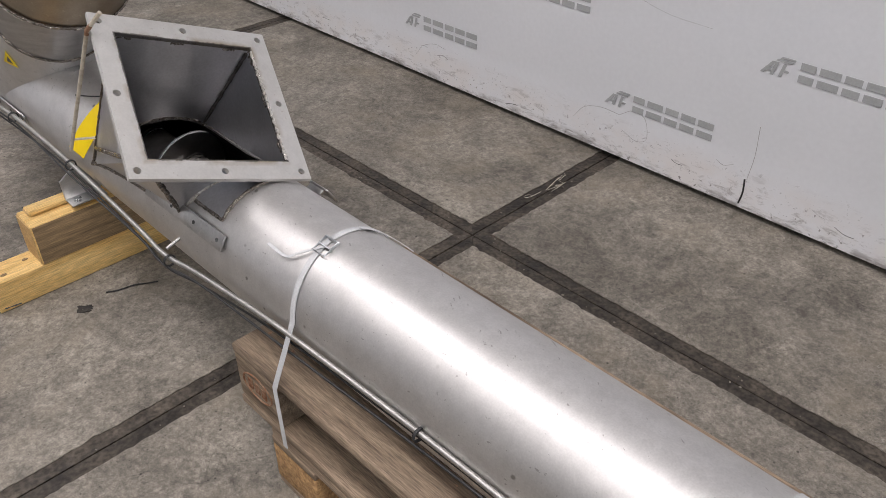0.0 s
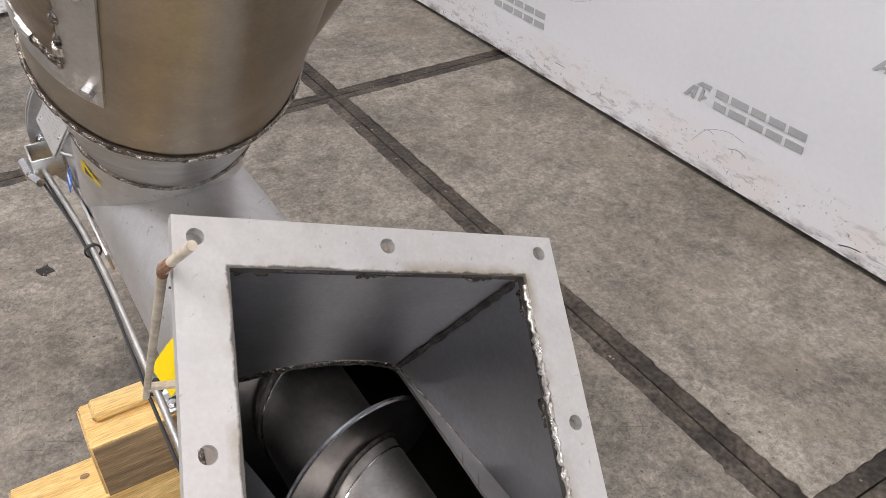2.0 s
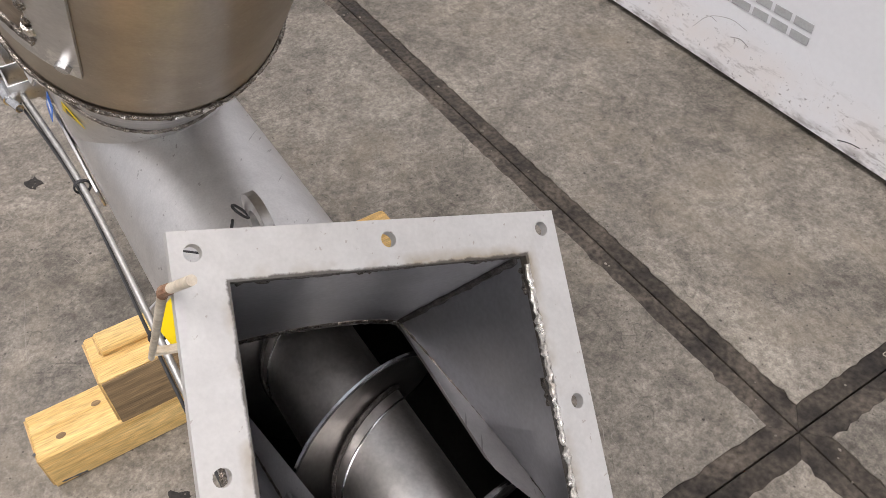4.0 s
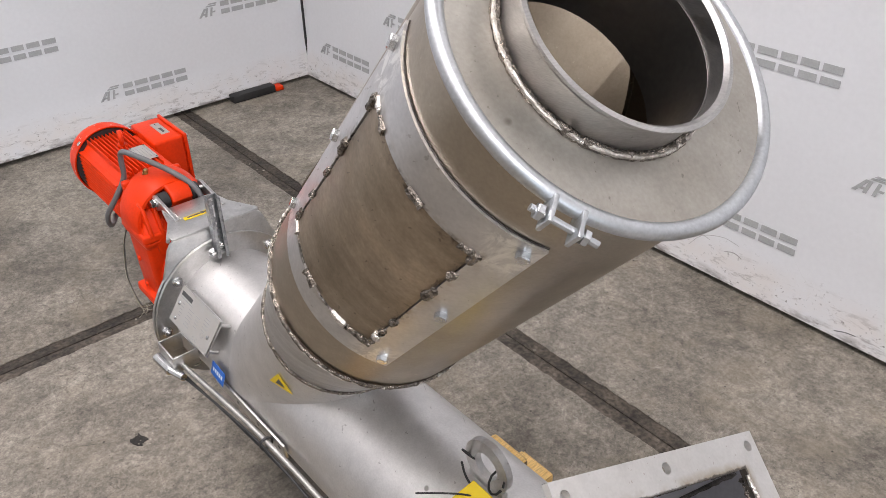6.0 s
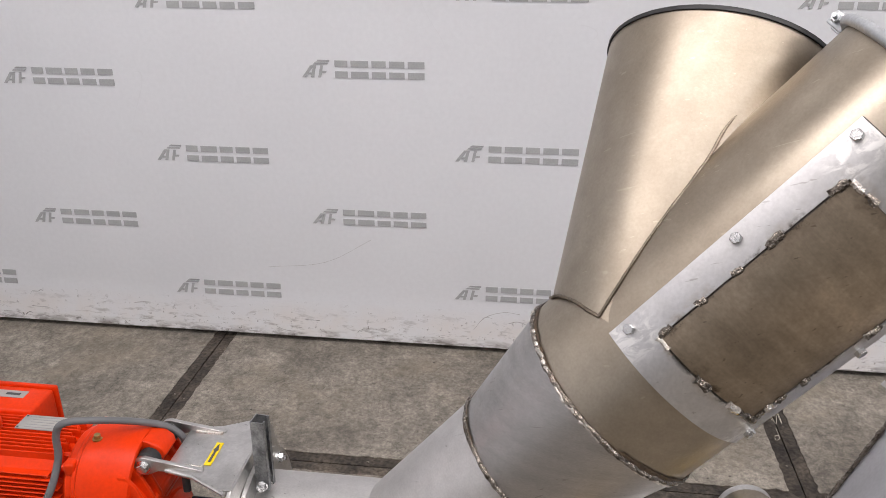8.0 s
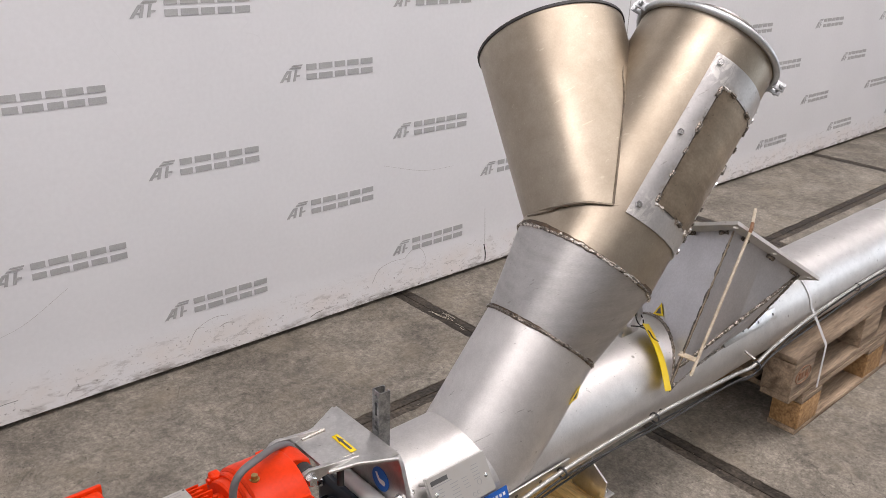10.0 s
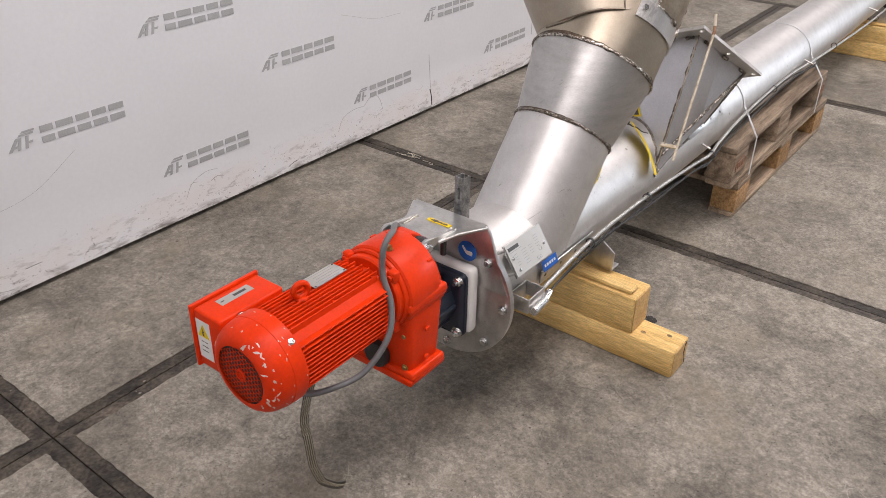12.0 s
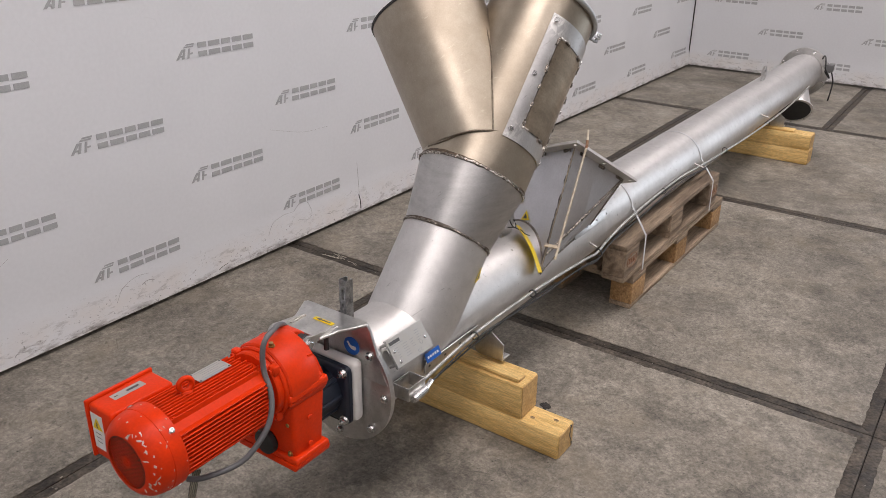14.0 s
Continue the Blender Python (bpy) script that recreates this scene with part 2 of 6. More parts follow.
def concrete_material():
    """Worn slab concrete: broad stains, mottling, specks, pock marks and short curled scratches."""
    m = material("worn_concrete", (0.272, 0.246, 0.208), 0.60, 0, (0.160, 0.143, 0.118), 1.6, 0.80, 0.0, 150, 0.30, 0.1, (1, 1, 1), 0.06, 9.0, spec=0.28, bump_scale=90)
    k = Nodes(m)
    k.shuffle()
    k.times(k.span(k.noise(0.9, 5, 0.6, 0.5), 0.40, 0.62, 1.10, 0.74))
    k.times(k.span(k.noise(2.6, 10, 0.66, 0.8), 0.50, 0.60, 1.05, 0.82))
    k.times(k.span(k.noise(9, 8, 0.68, 0.4), 0.36, 0.64, 0.84, 1.14))
    k.times(k.span(k.noise(32, 6, 0.68, 0.2), 0.36, 0.64, 0.76, 1.18))
    k.times(k.span(k.noise(95, 4, 0.62), 0.36, 0.64, 0.74, 1.20))
    k.times(k.span(k.noise(260, 2, 0.6), 0.34, 0.66, 0.82, 1.14))
    # yellowish dust in places
    k.blend(k.span(k.noise(3.1, 8, 0.7, 0.3), 0.50, 0.68, 0.0, 0.45), (0.245, 0.208, 0.155))
    # curled scratches, dark and in places pale
    for scale, width, lo, dark, seed in ((5.0, 0.012, 0.55, 0.66, 0.0), (12.0, 0.024, 0.57, 0.66, 3.7)):
        line = k.contour(k.noise(scale, 2.0, 0.5, 1.2, k.mapped((1, 1, 1), (0, 0, seed))), width)
        here = k.span(k.noise(scale * 0.6, 4, 0.6, 0.0, k.mapped((1, 1, 1), (0, 0, seed + 1.3))), lo, lo + 0.06, 0.0, 1.0)
        k.times(k.span(k.maths("MULTIPLY", line, here), 0.0, 1.0, 1.0, dark))
    # scuffed, paler and darker cloudy patches with ragged rims
    k.times(k.span(k.noise(4.4, 9, 0.74, 0.9), 0.52, 0.60, 1.0, 0.80))
    k.times(k.span(k.noise(6.5, 9, 0.76, 0.6, k.mapped((1, 1, 1), (0, 0, 2.2))), 0.55, 0.62, 1.0, 1.16))
    for turn, sx, sy in ((0.55, 4, 90), (2.1, 4, 100)):
        k.times(k.span(k.noise(1.0, 3, 0.55, 0.2, k.mapped((sx, sy, 1), (0, 0, turn))), 0.70, 0.75, 1.0, 0.70))
    k.blend(k.span(k.noise(1.0, 3, 0.55, 0.2, k.mapped((5, 110, 1), (0, 0, 1.75))), 0.69, 0.74, 0.0, 0.25), (0.36, 0.33, 0.29))
    # oil-dark patches soaked into the slabs
    place = k.n.new("ShaderNodeNewGeometry").outputs["Position"]
    edge = k.maths("MULTIPLY", k.span(k.noise(3.2, 7, 0.7, 0.4), 0.3, 0.7, -1.0, 1.0), value=0.16)
    for x, y, r, dark in ((0.94, -0.82, 0.16, 0.66), (1.55, -0.95, 0.10, 0.72), (2.9, -1.9, 0.28, 0.78)):
        d = k.n.new("ShaderNodeVectorMath")
        d.operation = "DISTANCE"
        d.inputs[1].default_value = (x, y, 0.0)
        k.l.new(place, d.inputs[0])
        k.times(k.span(k.maths("ADD", d.outputs["Value"], edge), r - 0.05, r + 0.06, dark, 1.0))
    # pock marks and chips
    k.times(k.span(k.cells(15), 0.030, 0.062, 0.30, 1.0))
    k.times(k.span(k.cells(46), 0.05, 0.12, 0.42, 1.0))
    line = k.contour(k.noise(4.0, 2.0, 0.5, 2.2), 0.0040)
    k.blend(k.maths("MULTIPLY", line, k.span(k.noise(9, 5, 0.7), 0.53, 0.62, 0.0, 0.5)), (0.42, 0.39, 0.35))
    k.done()
    return m


CONCRETE = concrete_material()


def knocked(m, scale, size, dark):
    """Small dark knocks and short scratches on a steel surface."""
    k = Nodes(m)
    some = k.span(k.noise(scale * 0.35, 3, 0.6), 0.52, 0.58, 0.0, 1.0)
    dash = k.span(k.cells(scale, k.mapped((0.55, 1.0, 1.0), (0.3, 0.5, 0.9))), size, size * 1.7, 1.0, 0.0)
    k.blend(k.maths("MULTIPLY", k.maths("MULTIPLY", dash, some), value=0.75), dark)
    hair = k.span(k.noise(1.0, 3, 0.5, 0.2, k.mapped((8, 150, 150), (0.2, 0.4, 0.6))), 0.69, 0.72, 0.0, 0.5)
    k.blend(hair, dark)
    k.times(k.span(k.noise(26, 7, 0.7), 0.36, 0.64, 0.94, 1.05))
    k.done()


knocked(BLASTED, 16, 0.050, (0.20, 0.185, 0.17))
knocked(FLANGE, 22, 0.028, (0.30, 0.25, 0.20))
knocked(COVER, 20, 0.06, (0.14, 0.12, 0.10))
knocked(TARNISHED, 14, 0.035, (0.52, 0.46, 0.36))
knocked(PANEL, 12, 0.05, (0.10, 0.075, 0.055))
k = Nodes(PANEL)
k.times(k.span(k.noise(1.0, 6, 0.7, 0.5, k.mapped((40, 6, 6), (0, 0.86, 0))), 0.36, 0.66, 0.86, 1.12))
k.times(k.span(k.noise(5, 6, 0.65, 0.4), 0.40, 0.62, 0.80, 1.12))
k.done()
knocked(BRUSHED, 18, 0.04, (0.24, 0.22, 0.20))
k = Nodes(PLATE)
k.times(k.span(k.noise(9, 6, 0.7, 0.3), 0.42, 0.66, 1.05, 0.74))
k.done()
knocked(HATCH_STEEL, 20, 0.05, (0.30, 0.28, 0.26))
knocked(PLATE, 24, 0.05, (0.26, 0.25, 0.24))


def wall_material():
    """White panel: faint mottling, thin scratches, and a foot that is scuffed dark in specks and strokes."""
    m = material("white_wall_panel", (0.69, 0.702, 0.725), 0.42, 0, (0.645, 0.657, 0.68), 1.3, 0.7, 0.02, 60, 0.02, 0.06)
    k = Nodes(m)
    sep = k.n.new("ShaderNodeSeparateXYZ")
    k.l.new(k.vec, sep.inputs[0])
    z = sep.outputs["Z"]
    foot = k.span(z, 0.17, 0.10, 0.0, 1.0)
    k.blend(k.maths("MULTIPLY", foot, k.span(k.noise(5, 8, 0.7), 0.4, 0.6, 0.2, 0.9)), (0.66, 0.635, 0.62))
    scuff = k.span(k.noise(1.0, 9, 0.72, 0.3, k.mapped((13, 13, 42))), 0.54, 0.63, 0.0, 0.8)
    k.blend(k.maths("MULTIPLY", scuff, k.span(z, 0.17, 0.03, 0.0, 1.0)), (0.25, 0.23, 0.22))
    dots = k.span(k.noise(60, 5, 0.7), 0.605, 0.66, 0.0, 0.85)
    k.blend(k.maths("MULTIPLY", dots, k.span(z, 0.19, 0.06, 0.0, 1.0)), (0.12, 0.11, 0.10))
    low = k.span(k.noise(1.0, 6, 0.7, 0.0, k.mapped((9, 9, 30))), 0.46, 0.58, 0.0, 0.8)
    k.blend(k.maths("MULTIPLY", low, k.span(z, 0.055, 0.025, 0.0, 1.0)), (0.17, 0.15, 0.14))
    line = k.contour(k.noise(1.5, 1.0, 0.4, 1.0), 0.0011)
    k.blend(k.maths("MULTIPLY", line, k.span(k.noise(3.0, 4, 0.6), 0.55, 0.62, 0.0, 0.16)), (0.45, 0.45, 0.45))
    k.done()
    return m


WALL = wall_material()
CEILING = material("grey_ceiling", (0.30, 0.30, 0.30), 0.8, 0, (0.26, 0.26, 0.26), 2, 0.5)
HALL_WALL = material("pale_hall_wall", (0.58, 0.58, 0.57), 0.7, 0, (0.52, 0.52, 0.51), 1, 0.5)
FIXTURE = material("lamp_housing", (0.7, 0.7, 0.7), 0.5)


# ---- mesh helpers ----
def axis_frame(origin, direction, up=(0, 0, 1)):
    """A frame at origin with its z along direction and its x as near to up as can be."""
    z = Vector(direction).normalized()
    x = Vector(up) - z * Vector(up).dot(z)
    if x.length < 1e-4:
        x = Vector((1, 0, 0)) - z * z.x
    x.normalize()
    y = z.cross(x)
    m = Matrix((x, y, z)).transposed().to_4x4()
    m.translation = Vector(origin)
    return m


def box(bm, centre, size, bevel=0.0, m=None, segments=2):
    mm = (m or Matrix()) @ Matrix.LocRotScale(centre, None, size)
    vs = bmesh.ops.create_cube(bm, size=1, matrix=mm)["verts"]
    if bevel:
        es = list({e for v in vs for e in v.link_edges})
        bmesh.ops.bevel(bm, geom=es, offset=bevel, segments=segments, profile=0.5, affect="EDGES")
    return bm


def revolve(bm, profile, m, seg=48, closed=False, a0=0.0, a1=360.0):
    """Turns a profile of (along, radius) about the z axis of m."""
    full = abs(a1 - a0) >= 359.9
    n = seg if full else seg + 1
    rings = []
    for i in range(n):
        a = radians(a0 + (a1 - a0) * i / seg)
        rings.append([bm.verts.new(m @ Vector((r * math.cos(a), r * math.sin(a), s))) for s, r in profile])
    k = len(profile)
    for i in range(seg):
        p, q = rings[i], rings[(i + 1) % n]
        for j in range(k if closed else k - 1):
            a, b = j, (j + 1) % k
            if profile[a][1] < 1e-6 and profile[b][1] < 1e-6:
                continue
            bm.faces.new((p[a], q[a], q[b], p[b]))
    if not full and closed:
        bm.faces.new(rings[0])
        bm.faces.new(list(reversed(rings[-1])))
    bmesh.ops.remove_doubles(bm, verts=bm.verts, dist=1e-6)
    return bm


def rod(bm, p0, p1, r, seg=16, r1=None):
    p0, p1 = Vector(p0), Vector(p1)
    h = (p1 - p0).length
    return revolve(bm, [(0, 0), (0, r), (h, r if r1 is None else r1), (h, 0)], axis_frame(p0, p1 - p0), seg)


def sweep(bm, pts, r, seg=8, closed=False, vary=0.0, rng=None):
    """A round bar along points; vary makes a lumpy bead."""
    pts = [Vector(p) for p in pts]
    n = len(pts)
    rings, x = [], None
    for i, p in enumerate(pts):
        a = pts[(i - 1) % n] if (i or closed) else p
        b = pts[(i + 1) % n] if (i < n - 1 or closed) else p
        d = (b - a).normalized()
        if x is None:
            x = d.orthogonal().normalized()
        x = (x - d * x.dot(d)).normalized()
        y = d.cross(x)
        rr = r * (1 + (rng.uniform(-vary, vary) if rng else 0))
        rings.append([bm.verts.new(p + (x * math.cos(t) + y * math.sin(t)) * rr) for t in (2 * math.pi * k / seg for k in range(seg))])
    for i in range(n if closed else n - 1):
        p, q = rings[i], rings[(i + 1) % n]
        for k in range(seg):
            bm.faces.new((p[k], p[(k + 1) % seg], q[(k + 1) % seg], q[k]))
    if not closed:
        bm.faces.new(list(reversed(rings[0])))
        bm.faces.new(rings[-1])
    return bm


def curve(pts, n):
    """A smooth line through the points, n steps to each."""
    p = [Vector(q) for q in pts]
    p = [p[0] * 2 - p[1], *p, p[-1] * 2 - p[-2]]
    out = []
    for i in range(1, len(p) - 2):
        a, b, c, d = p[i - 1:i + 3]
        for k in range(n):
            t = k / n
            out.append(0.5 * (2 * b + (c - a) * t + (2 * a - 5 * b + 4 * c - d) * t * t + (3 * b - a - 3 * c + d) * t ** 3))
    out.append(p[-2])
    return out


def ribbon(bm, pts, normals, width, thick):
    """A flat band along points, with its thickness along the normals."""
    pts, normals = [Vector(p) for p in pts], [Vector(v).normalized() for v in normals]
    rings = []
    n = len(pts)
    for i, p in enumerate(pts):
        d = (pts[min(i + 1, n - 1)] - pts[max(i - 1, 0)]).normalized()
        s = d.cross(normals[i]).normalized()
        rings.append([bm.verts.new(p + s * a * width / 2 + normals[i] * b * thick) for a, b in ((-1, 0), (1, 0), (1, 1), (-1, 1))])
    for i in range(n - 1):
        p, q = rings[i], rings[i + 1]
        for k in range(4):
            bm.faces.new((p[k], q[k], q[(k + 1) % 4], p[(k + 1) % 4]))
    bm.faces.new(rings[0])
    bm.faces.new(list(reversed(rings[-1])))
    bmesh.ops.recalc_face_normals(bm, faces=bm.faces)
    return bm


def prism(bm, outline, m, depth, bevel=0.0):
    """An outline of (x, y) in the frame m, given thickness along its z."""
    lo = [bm.verts.new(m @ Vector((x, y, 0))) for x, y in outline]
    hi = [bm.verts.new(m @ Vector((x, y, depth))) for x, y in outline]
    n = len(lo)
    fs = [bm.faces.new(list(reversed(lo))), bm.faces.new(hi)]
    for i in range(n):
        fs.append(bm.faces.new((lo[i], lo[(i + 1) % n], hi[(i + 1) % n], hi[i])))
    if bevel:
        es = list({e for f in fs[:2] for e in f.edges})
        bmesh.ops.bevel(bm, geom=es, offset=bevel, segments=2, profile=0.5, affect="EDGES")
    return bm


def hexbolt(bm, p, d, r=0.010, h=0.007, washer=True, shank=0.0):
    m = axis_frame(p, d)
    if washer:
        revolve(bm, [(0, 0), (0, r * 1.35), (0.002, r * 1.35), (0.002, 0)], m, 16)
    revolve(bm, [(0.002, 0), (0.002, r), (h, r), (h + 0.001, r * 0.85), (h + 0.001, 0)], m, 6)
    if shank:
        revolve(bm, [(h, 0), (h, r * 0.5), (h + shank, r * 0.5), (h + shank, 0)], m, 10)
    return bm


def bake(bm, name, mat, smooth=35):
    bmesh.ops.recalc_face_normals(bm, faces=bm.faces)
    me = bpy.data.meshes.new(name)
    bm.to_mesh(me)
    bm.free()
    me.materials.append(mat)
    me.polygons.foreach_set("use_smooth", [True] * len(me.polygons))
    me.set_sharp_from_angle(angle=radians(smooth))
    return me


def part(name, bm, mat, parent, label="", kind=""):
    ob = new(name, bake(bm, name, mat))
    if parent.parent and parent.parent.parent:      # no deeper than thing > part > sub-part
        parent = parent.parent
    ob.parent = parent
    return tagged(ob, label, kind=kind)


def thing(name, m, label, category, group="", kind=""):
    ob = new(name)
    ob.empty_display_size = 0.1
    ob.matrix_world = m
    return tagged(ob, label, category, group, kind)


def solid(name, bm, mat, m, label="", category="", group="", kind=""):
    ob = new(name, bake(bm, name, mat))
    ob.matrix_world = m
    return tagged(ob, label, category, group, kind)


def B():
    return bmesh.new()


def cut(ob, bm):
    """Takes the solid bm away from the mesh of ob."""
    tool = new("cutter", bake(bm, "cutter", BLACK))
    tool.matrix_world = Matrix()
    keep = ob.matrix_world.copy()
    par, ob.parent = ob.parent, None
    ob.matrix_world = Matrix()
    mod = ob.modifiers.new("cut", "BOOLEAN")
    mod.operation, mod.object, mod.solver = "DIFFERENCE", tool, "EXACT"
    dg = bpy.context.evaluated_depsgraph_get()
    me = bpy.data.meshes.new_from_object(ob.evaluated_get(dg))
    ob.modifiers.clear()
    old = ob.data
    me.name = old.name
    me.polygons.foreach_set("use_smooth", [True] * len(me.polygons))
    me.set_sharp_from_angle(angle=radians(35))
    ob.data = me
    ob.parent = par
    ob.matrix_basis = Matrix()
    bpy.data.objects.remove(tool)
    bpy.data.meshes.remove(old)


# ---- hall: floor, walls, ceiling ----
WALL_N, WALL_W, WALL_E, WALL_S = 0.71, -1.40, 7.78, -8.0
HALL = (-7.0, 16.0, -12.0, 7.0)
HIGH = 3.1

bm = B()
box(bm, ((HALL[0] + HALL[1]) / 2, (HALL[2] + HALL[3]) / 2, -0.09), (HALL[1] - HALL[0], HALL[3] - HALL[2], 0.14))
floor = solid("floor", bm, JOINT, Matrix(), "grey concrete slab floor with dark steel joints", "floor", kind="structure")


def slab_mesh():
    """A concrete slab, 2 m square, inside a frame of steel angle."""
    rng = random.Random(4)
    e, b = 0.996, 0.038
    bm = B()
    n = 110
    ring = []
    s = e - b
    for side in range(4):
        for i in range(n):
            t = -s + 2 * s * i / n
            j = 0.0 if i == 0 else rng.uniform(-0.0025, 0.0025) + (rng.uniform(0, 0.006) if rng.random() < 0.08 else 0)
            x, y = t, -s + j
            for _ in range(side):
                x, y = -y, x
            ring.append((x, y))
    prism(bm, ring, Matrix.Translation((0, 0, -0.05)), 0.050)
    return bake(bm, "slab", CONCRETE)


def edge_mesh():
    bm = B()
    e, b = 0.9982, 0.044
    prism(bm, [(-e, -e), (e, -e), (e - b, -e + b), (-e + b, -e + b)], Matrix.Translation((0, 0, -0.05)), 0.0475, 0.0012)
    return bake(bm, "steel_edge", STEEL_EDGE)


for x0, x1, y0, y1 in ((8.02, HALL[1], HALL[2], HALL[3]), (HALL[0], 8.02, HALL[2], -10.05), (HALL[0], -2.02, -10.05, HALL[3]), (-2.02, 6.0, 2.0, HALL[3])):
    bm = B()
    box(bm, ((x0 + x1) / 2, (y0 + y1) / 2, -0.02), (x1 - x0 - 0.01, y1 - y0 - 0.01, 0.036))
    solid("floor_outer", bm, CONCRETE, Matrix(), "plain grey concrete floor of the hall beyond the slabs", "floor", kind="structure")
slab_me, edge_me = slab_mesh(), edge_mesh()
for ix in range(-1, 4):
    for iy in range(-5, 2 if ix > 2 else 1):
        slab = new("slab", slab_me)
        slab.parent = floor
        slab.matrix_basis = pose(2 * ix + 1, 2 * iy + 0.988 - (1.02 if ix > 2 else 0.0), 0, 0, 0, 90 * ((ix * 3 + iy) % 4))
        for k in range(4):
            edge = new("steel_edge", edge_me)
            edge.parent = slab
            edge.matrix_basis = pose(0, 0, 0, 0, 0, 90 * k)


def wall_panel(name, m, length, height=HIGH, label=""):
    """A panel wall along x in the frame m, its face towards -y, raised over the floor, with a flared foot."""
    bm = B()
    prof = [(-0.022, 0.022), (-0.020, 0.034), (-0.013, 0.09), (-0.0055, 0.145), (-0.0015, 0.185), (0, 0.215), (0, height), (0.06, height), (0.06, 0.022)]
    a = [bm.verts.new((0, y, z)) for y, z in prof]
    b = [bm.verts.new((length, y, z)) for y, z in prof]
    k = len(prof)
    for i in range(k):
        bm.faces.new((a[i], a[(i + 1) % k], b[(i + 1) % k], b[i]))
    bm.faces.new(a)
    bm.faces.new(list(reversed(b)))
    return solid(name, bm, WALL, m, label, "wall", kind="structure")


wall_north = wall_panel("wall_north", pose(WALL_W, WALL_N, 0), WALL_E - WALL_W, label="white panel wall with grey printed marks and scuffed foot")
wall_west = wall_panel("wall_west", pose(WALL_W, WALL_S, 0, 0, 0, 90), WALL_N - WALL_S, label="white panel wall with grey printed marks")
wall_east = wall_panel("wall_east", pose(WALL_E, WALL_N, 0, 0, 0, -90), WALL_N + 2.6, label="white panel wall with grey printed marks")

for name, x, y, sx in (("corner_gap", WALL_W + 0.003, WALL_N - 0.003, 0.012), ("corner_gap", WALL_E - 0.003, WALL_N - 0.003, 0.014)):
    bm = B()
    box(bm, (0, 0, HIGH / 2 + 0.03), (sx, sx, HIGH - 0.06))
    solid(name, bm, BLACK, pose(x, y, 0), "dark gap where two wall panels meet", "trim", kind="structure")
for x in (3.495,):
    bm = B()
    box(bm, (0, 0, HIGH / 2 + 0.08), (0.003, 0.002, HIGH - 0.16))
    solid("panel_seam", bm, SCUFF, pose(x, WALL_N - 0.0005, 0), "thin seam between two wall panels", "trim", kind="structure")


def shell_wall(name, centre, size):
    bm = B()
    box(bm, centre, size)
    return solid(name, bm, HALL_WALL, Matrix(), "plain grey outer wall of the hall", "wall", kind="structure")


HX, HY = (HALL[0] + HALL[1]) / 2, (HALL[2] + HALL[3]) / 2
HW, HD = HALL[1] - HALL[0], HALL[3] - HALL[2]
shell_wall("hall_wall_south", (HX, HALL[2] - 0.1, CEIL / 2), (HW, 0.2, CEIL))
shell_wall("hall_wall_north", (HX, HALL[3] + 0.1, CEIL / 2), (HW, 0.2, CEIL))
shell_wall("hall_wall_west", (HALL[0] - 0.1, HY, CEIL / 2), (0.2, HD, CEIL))
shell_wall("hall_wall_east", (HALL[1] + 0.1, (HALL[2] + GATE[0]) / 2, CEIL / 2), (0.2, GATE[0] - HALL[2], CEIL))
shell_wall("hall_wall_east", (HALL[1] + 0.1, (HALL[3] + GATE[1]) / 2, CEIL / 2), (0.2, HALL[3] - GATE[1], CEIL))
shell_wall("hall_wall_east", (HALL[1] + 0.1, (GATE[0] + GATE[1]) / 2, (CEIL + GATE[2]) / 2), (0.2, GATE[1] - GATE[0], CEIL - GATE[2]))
bm = B()
box(bm, (HX, HY, CEIL + 0.06), (HW + 0.4, HD + 0.4, 0.1))
solid("ceiling", bm, CEILING, Matrix(), "plain grey hall ceiling", "ceiling", kind="structure")
bm = B()
box(bm, (0, 0, 0.02), (4.7, 1.8, 0.1), 0.01)
fixture_me = bake(bm, "light_fixture", FIXTURE)
for lx, ly, _ in LAMPS:
    fx = new("light_fixture", fixture_me)
    fx.matrix_world = pose(lx, ly, CEIL - 0.06)
    tagged(fx, "long white ceiling light housing", "ceiling light", "hall ceiling lights")


def print_mesh():
    """One printed mark: a slanted sign and five blocks of letter size, drawn as plain shapes."""
    bm = B()
    t = 0.0015
    m = Matrix.Rotation(radians(90), 4, "X")

    def poly(pts):
        prism(bm, pts, m, t)
    # sign: slanted strokes under a double bar
    poly([(0.0, 0), (0.012, 0), (0.044, 0.040), (0.031, 0.040)])
    poly([(0.030, 0), (0.041, 0), (0.051, 0.040), (0.041, 0.040)])
    poly([(0.014, 0.009), (0.036, 0.009), (0.038, 0.016), (0.020, 0.016)])
    poly([(0.056, 0), (0.066, 0), (0.075, 0.040), (0.065, 0.040)])
    poly([(0.069, 0.015), (0.084, 0.015), (0.086, 0.022), (0.071, 0.022)])
    poly([(0.040, 0.044), (0.090, 0.044), (0.093, 0.050), (0.046, 0.050)])
    poly([(0.050, 0.053), (0.096, 0.053), (0.098, 0.059), (0.058, 0.059)])
    x = 0.1145
    for w in (0.044, 0.060, 0.048, 0.052, 0.056):
        poly([(x, 0), (x + w, 0), (x + w, 0.022), (x, 0.022)])
        poly([(x, 0.036), (x + w, 0.036), (x + w, 0.058), (x, 0.058)])
        x += w + 0.011
    return bm


print_me = bake(print_mesh(), "printed_mark", LOGO)


FOOT_Z, FOOT_Y = (0.034, 0.09, 0.145, 0.185, 0.215), (0.020, 0.013, 0.0055, 0.0015, 0.0)


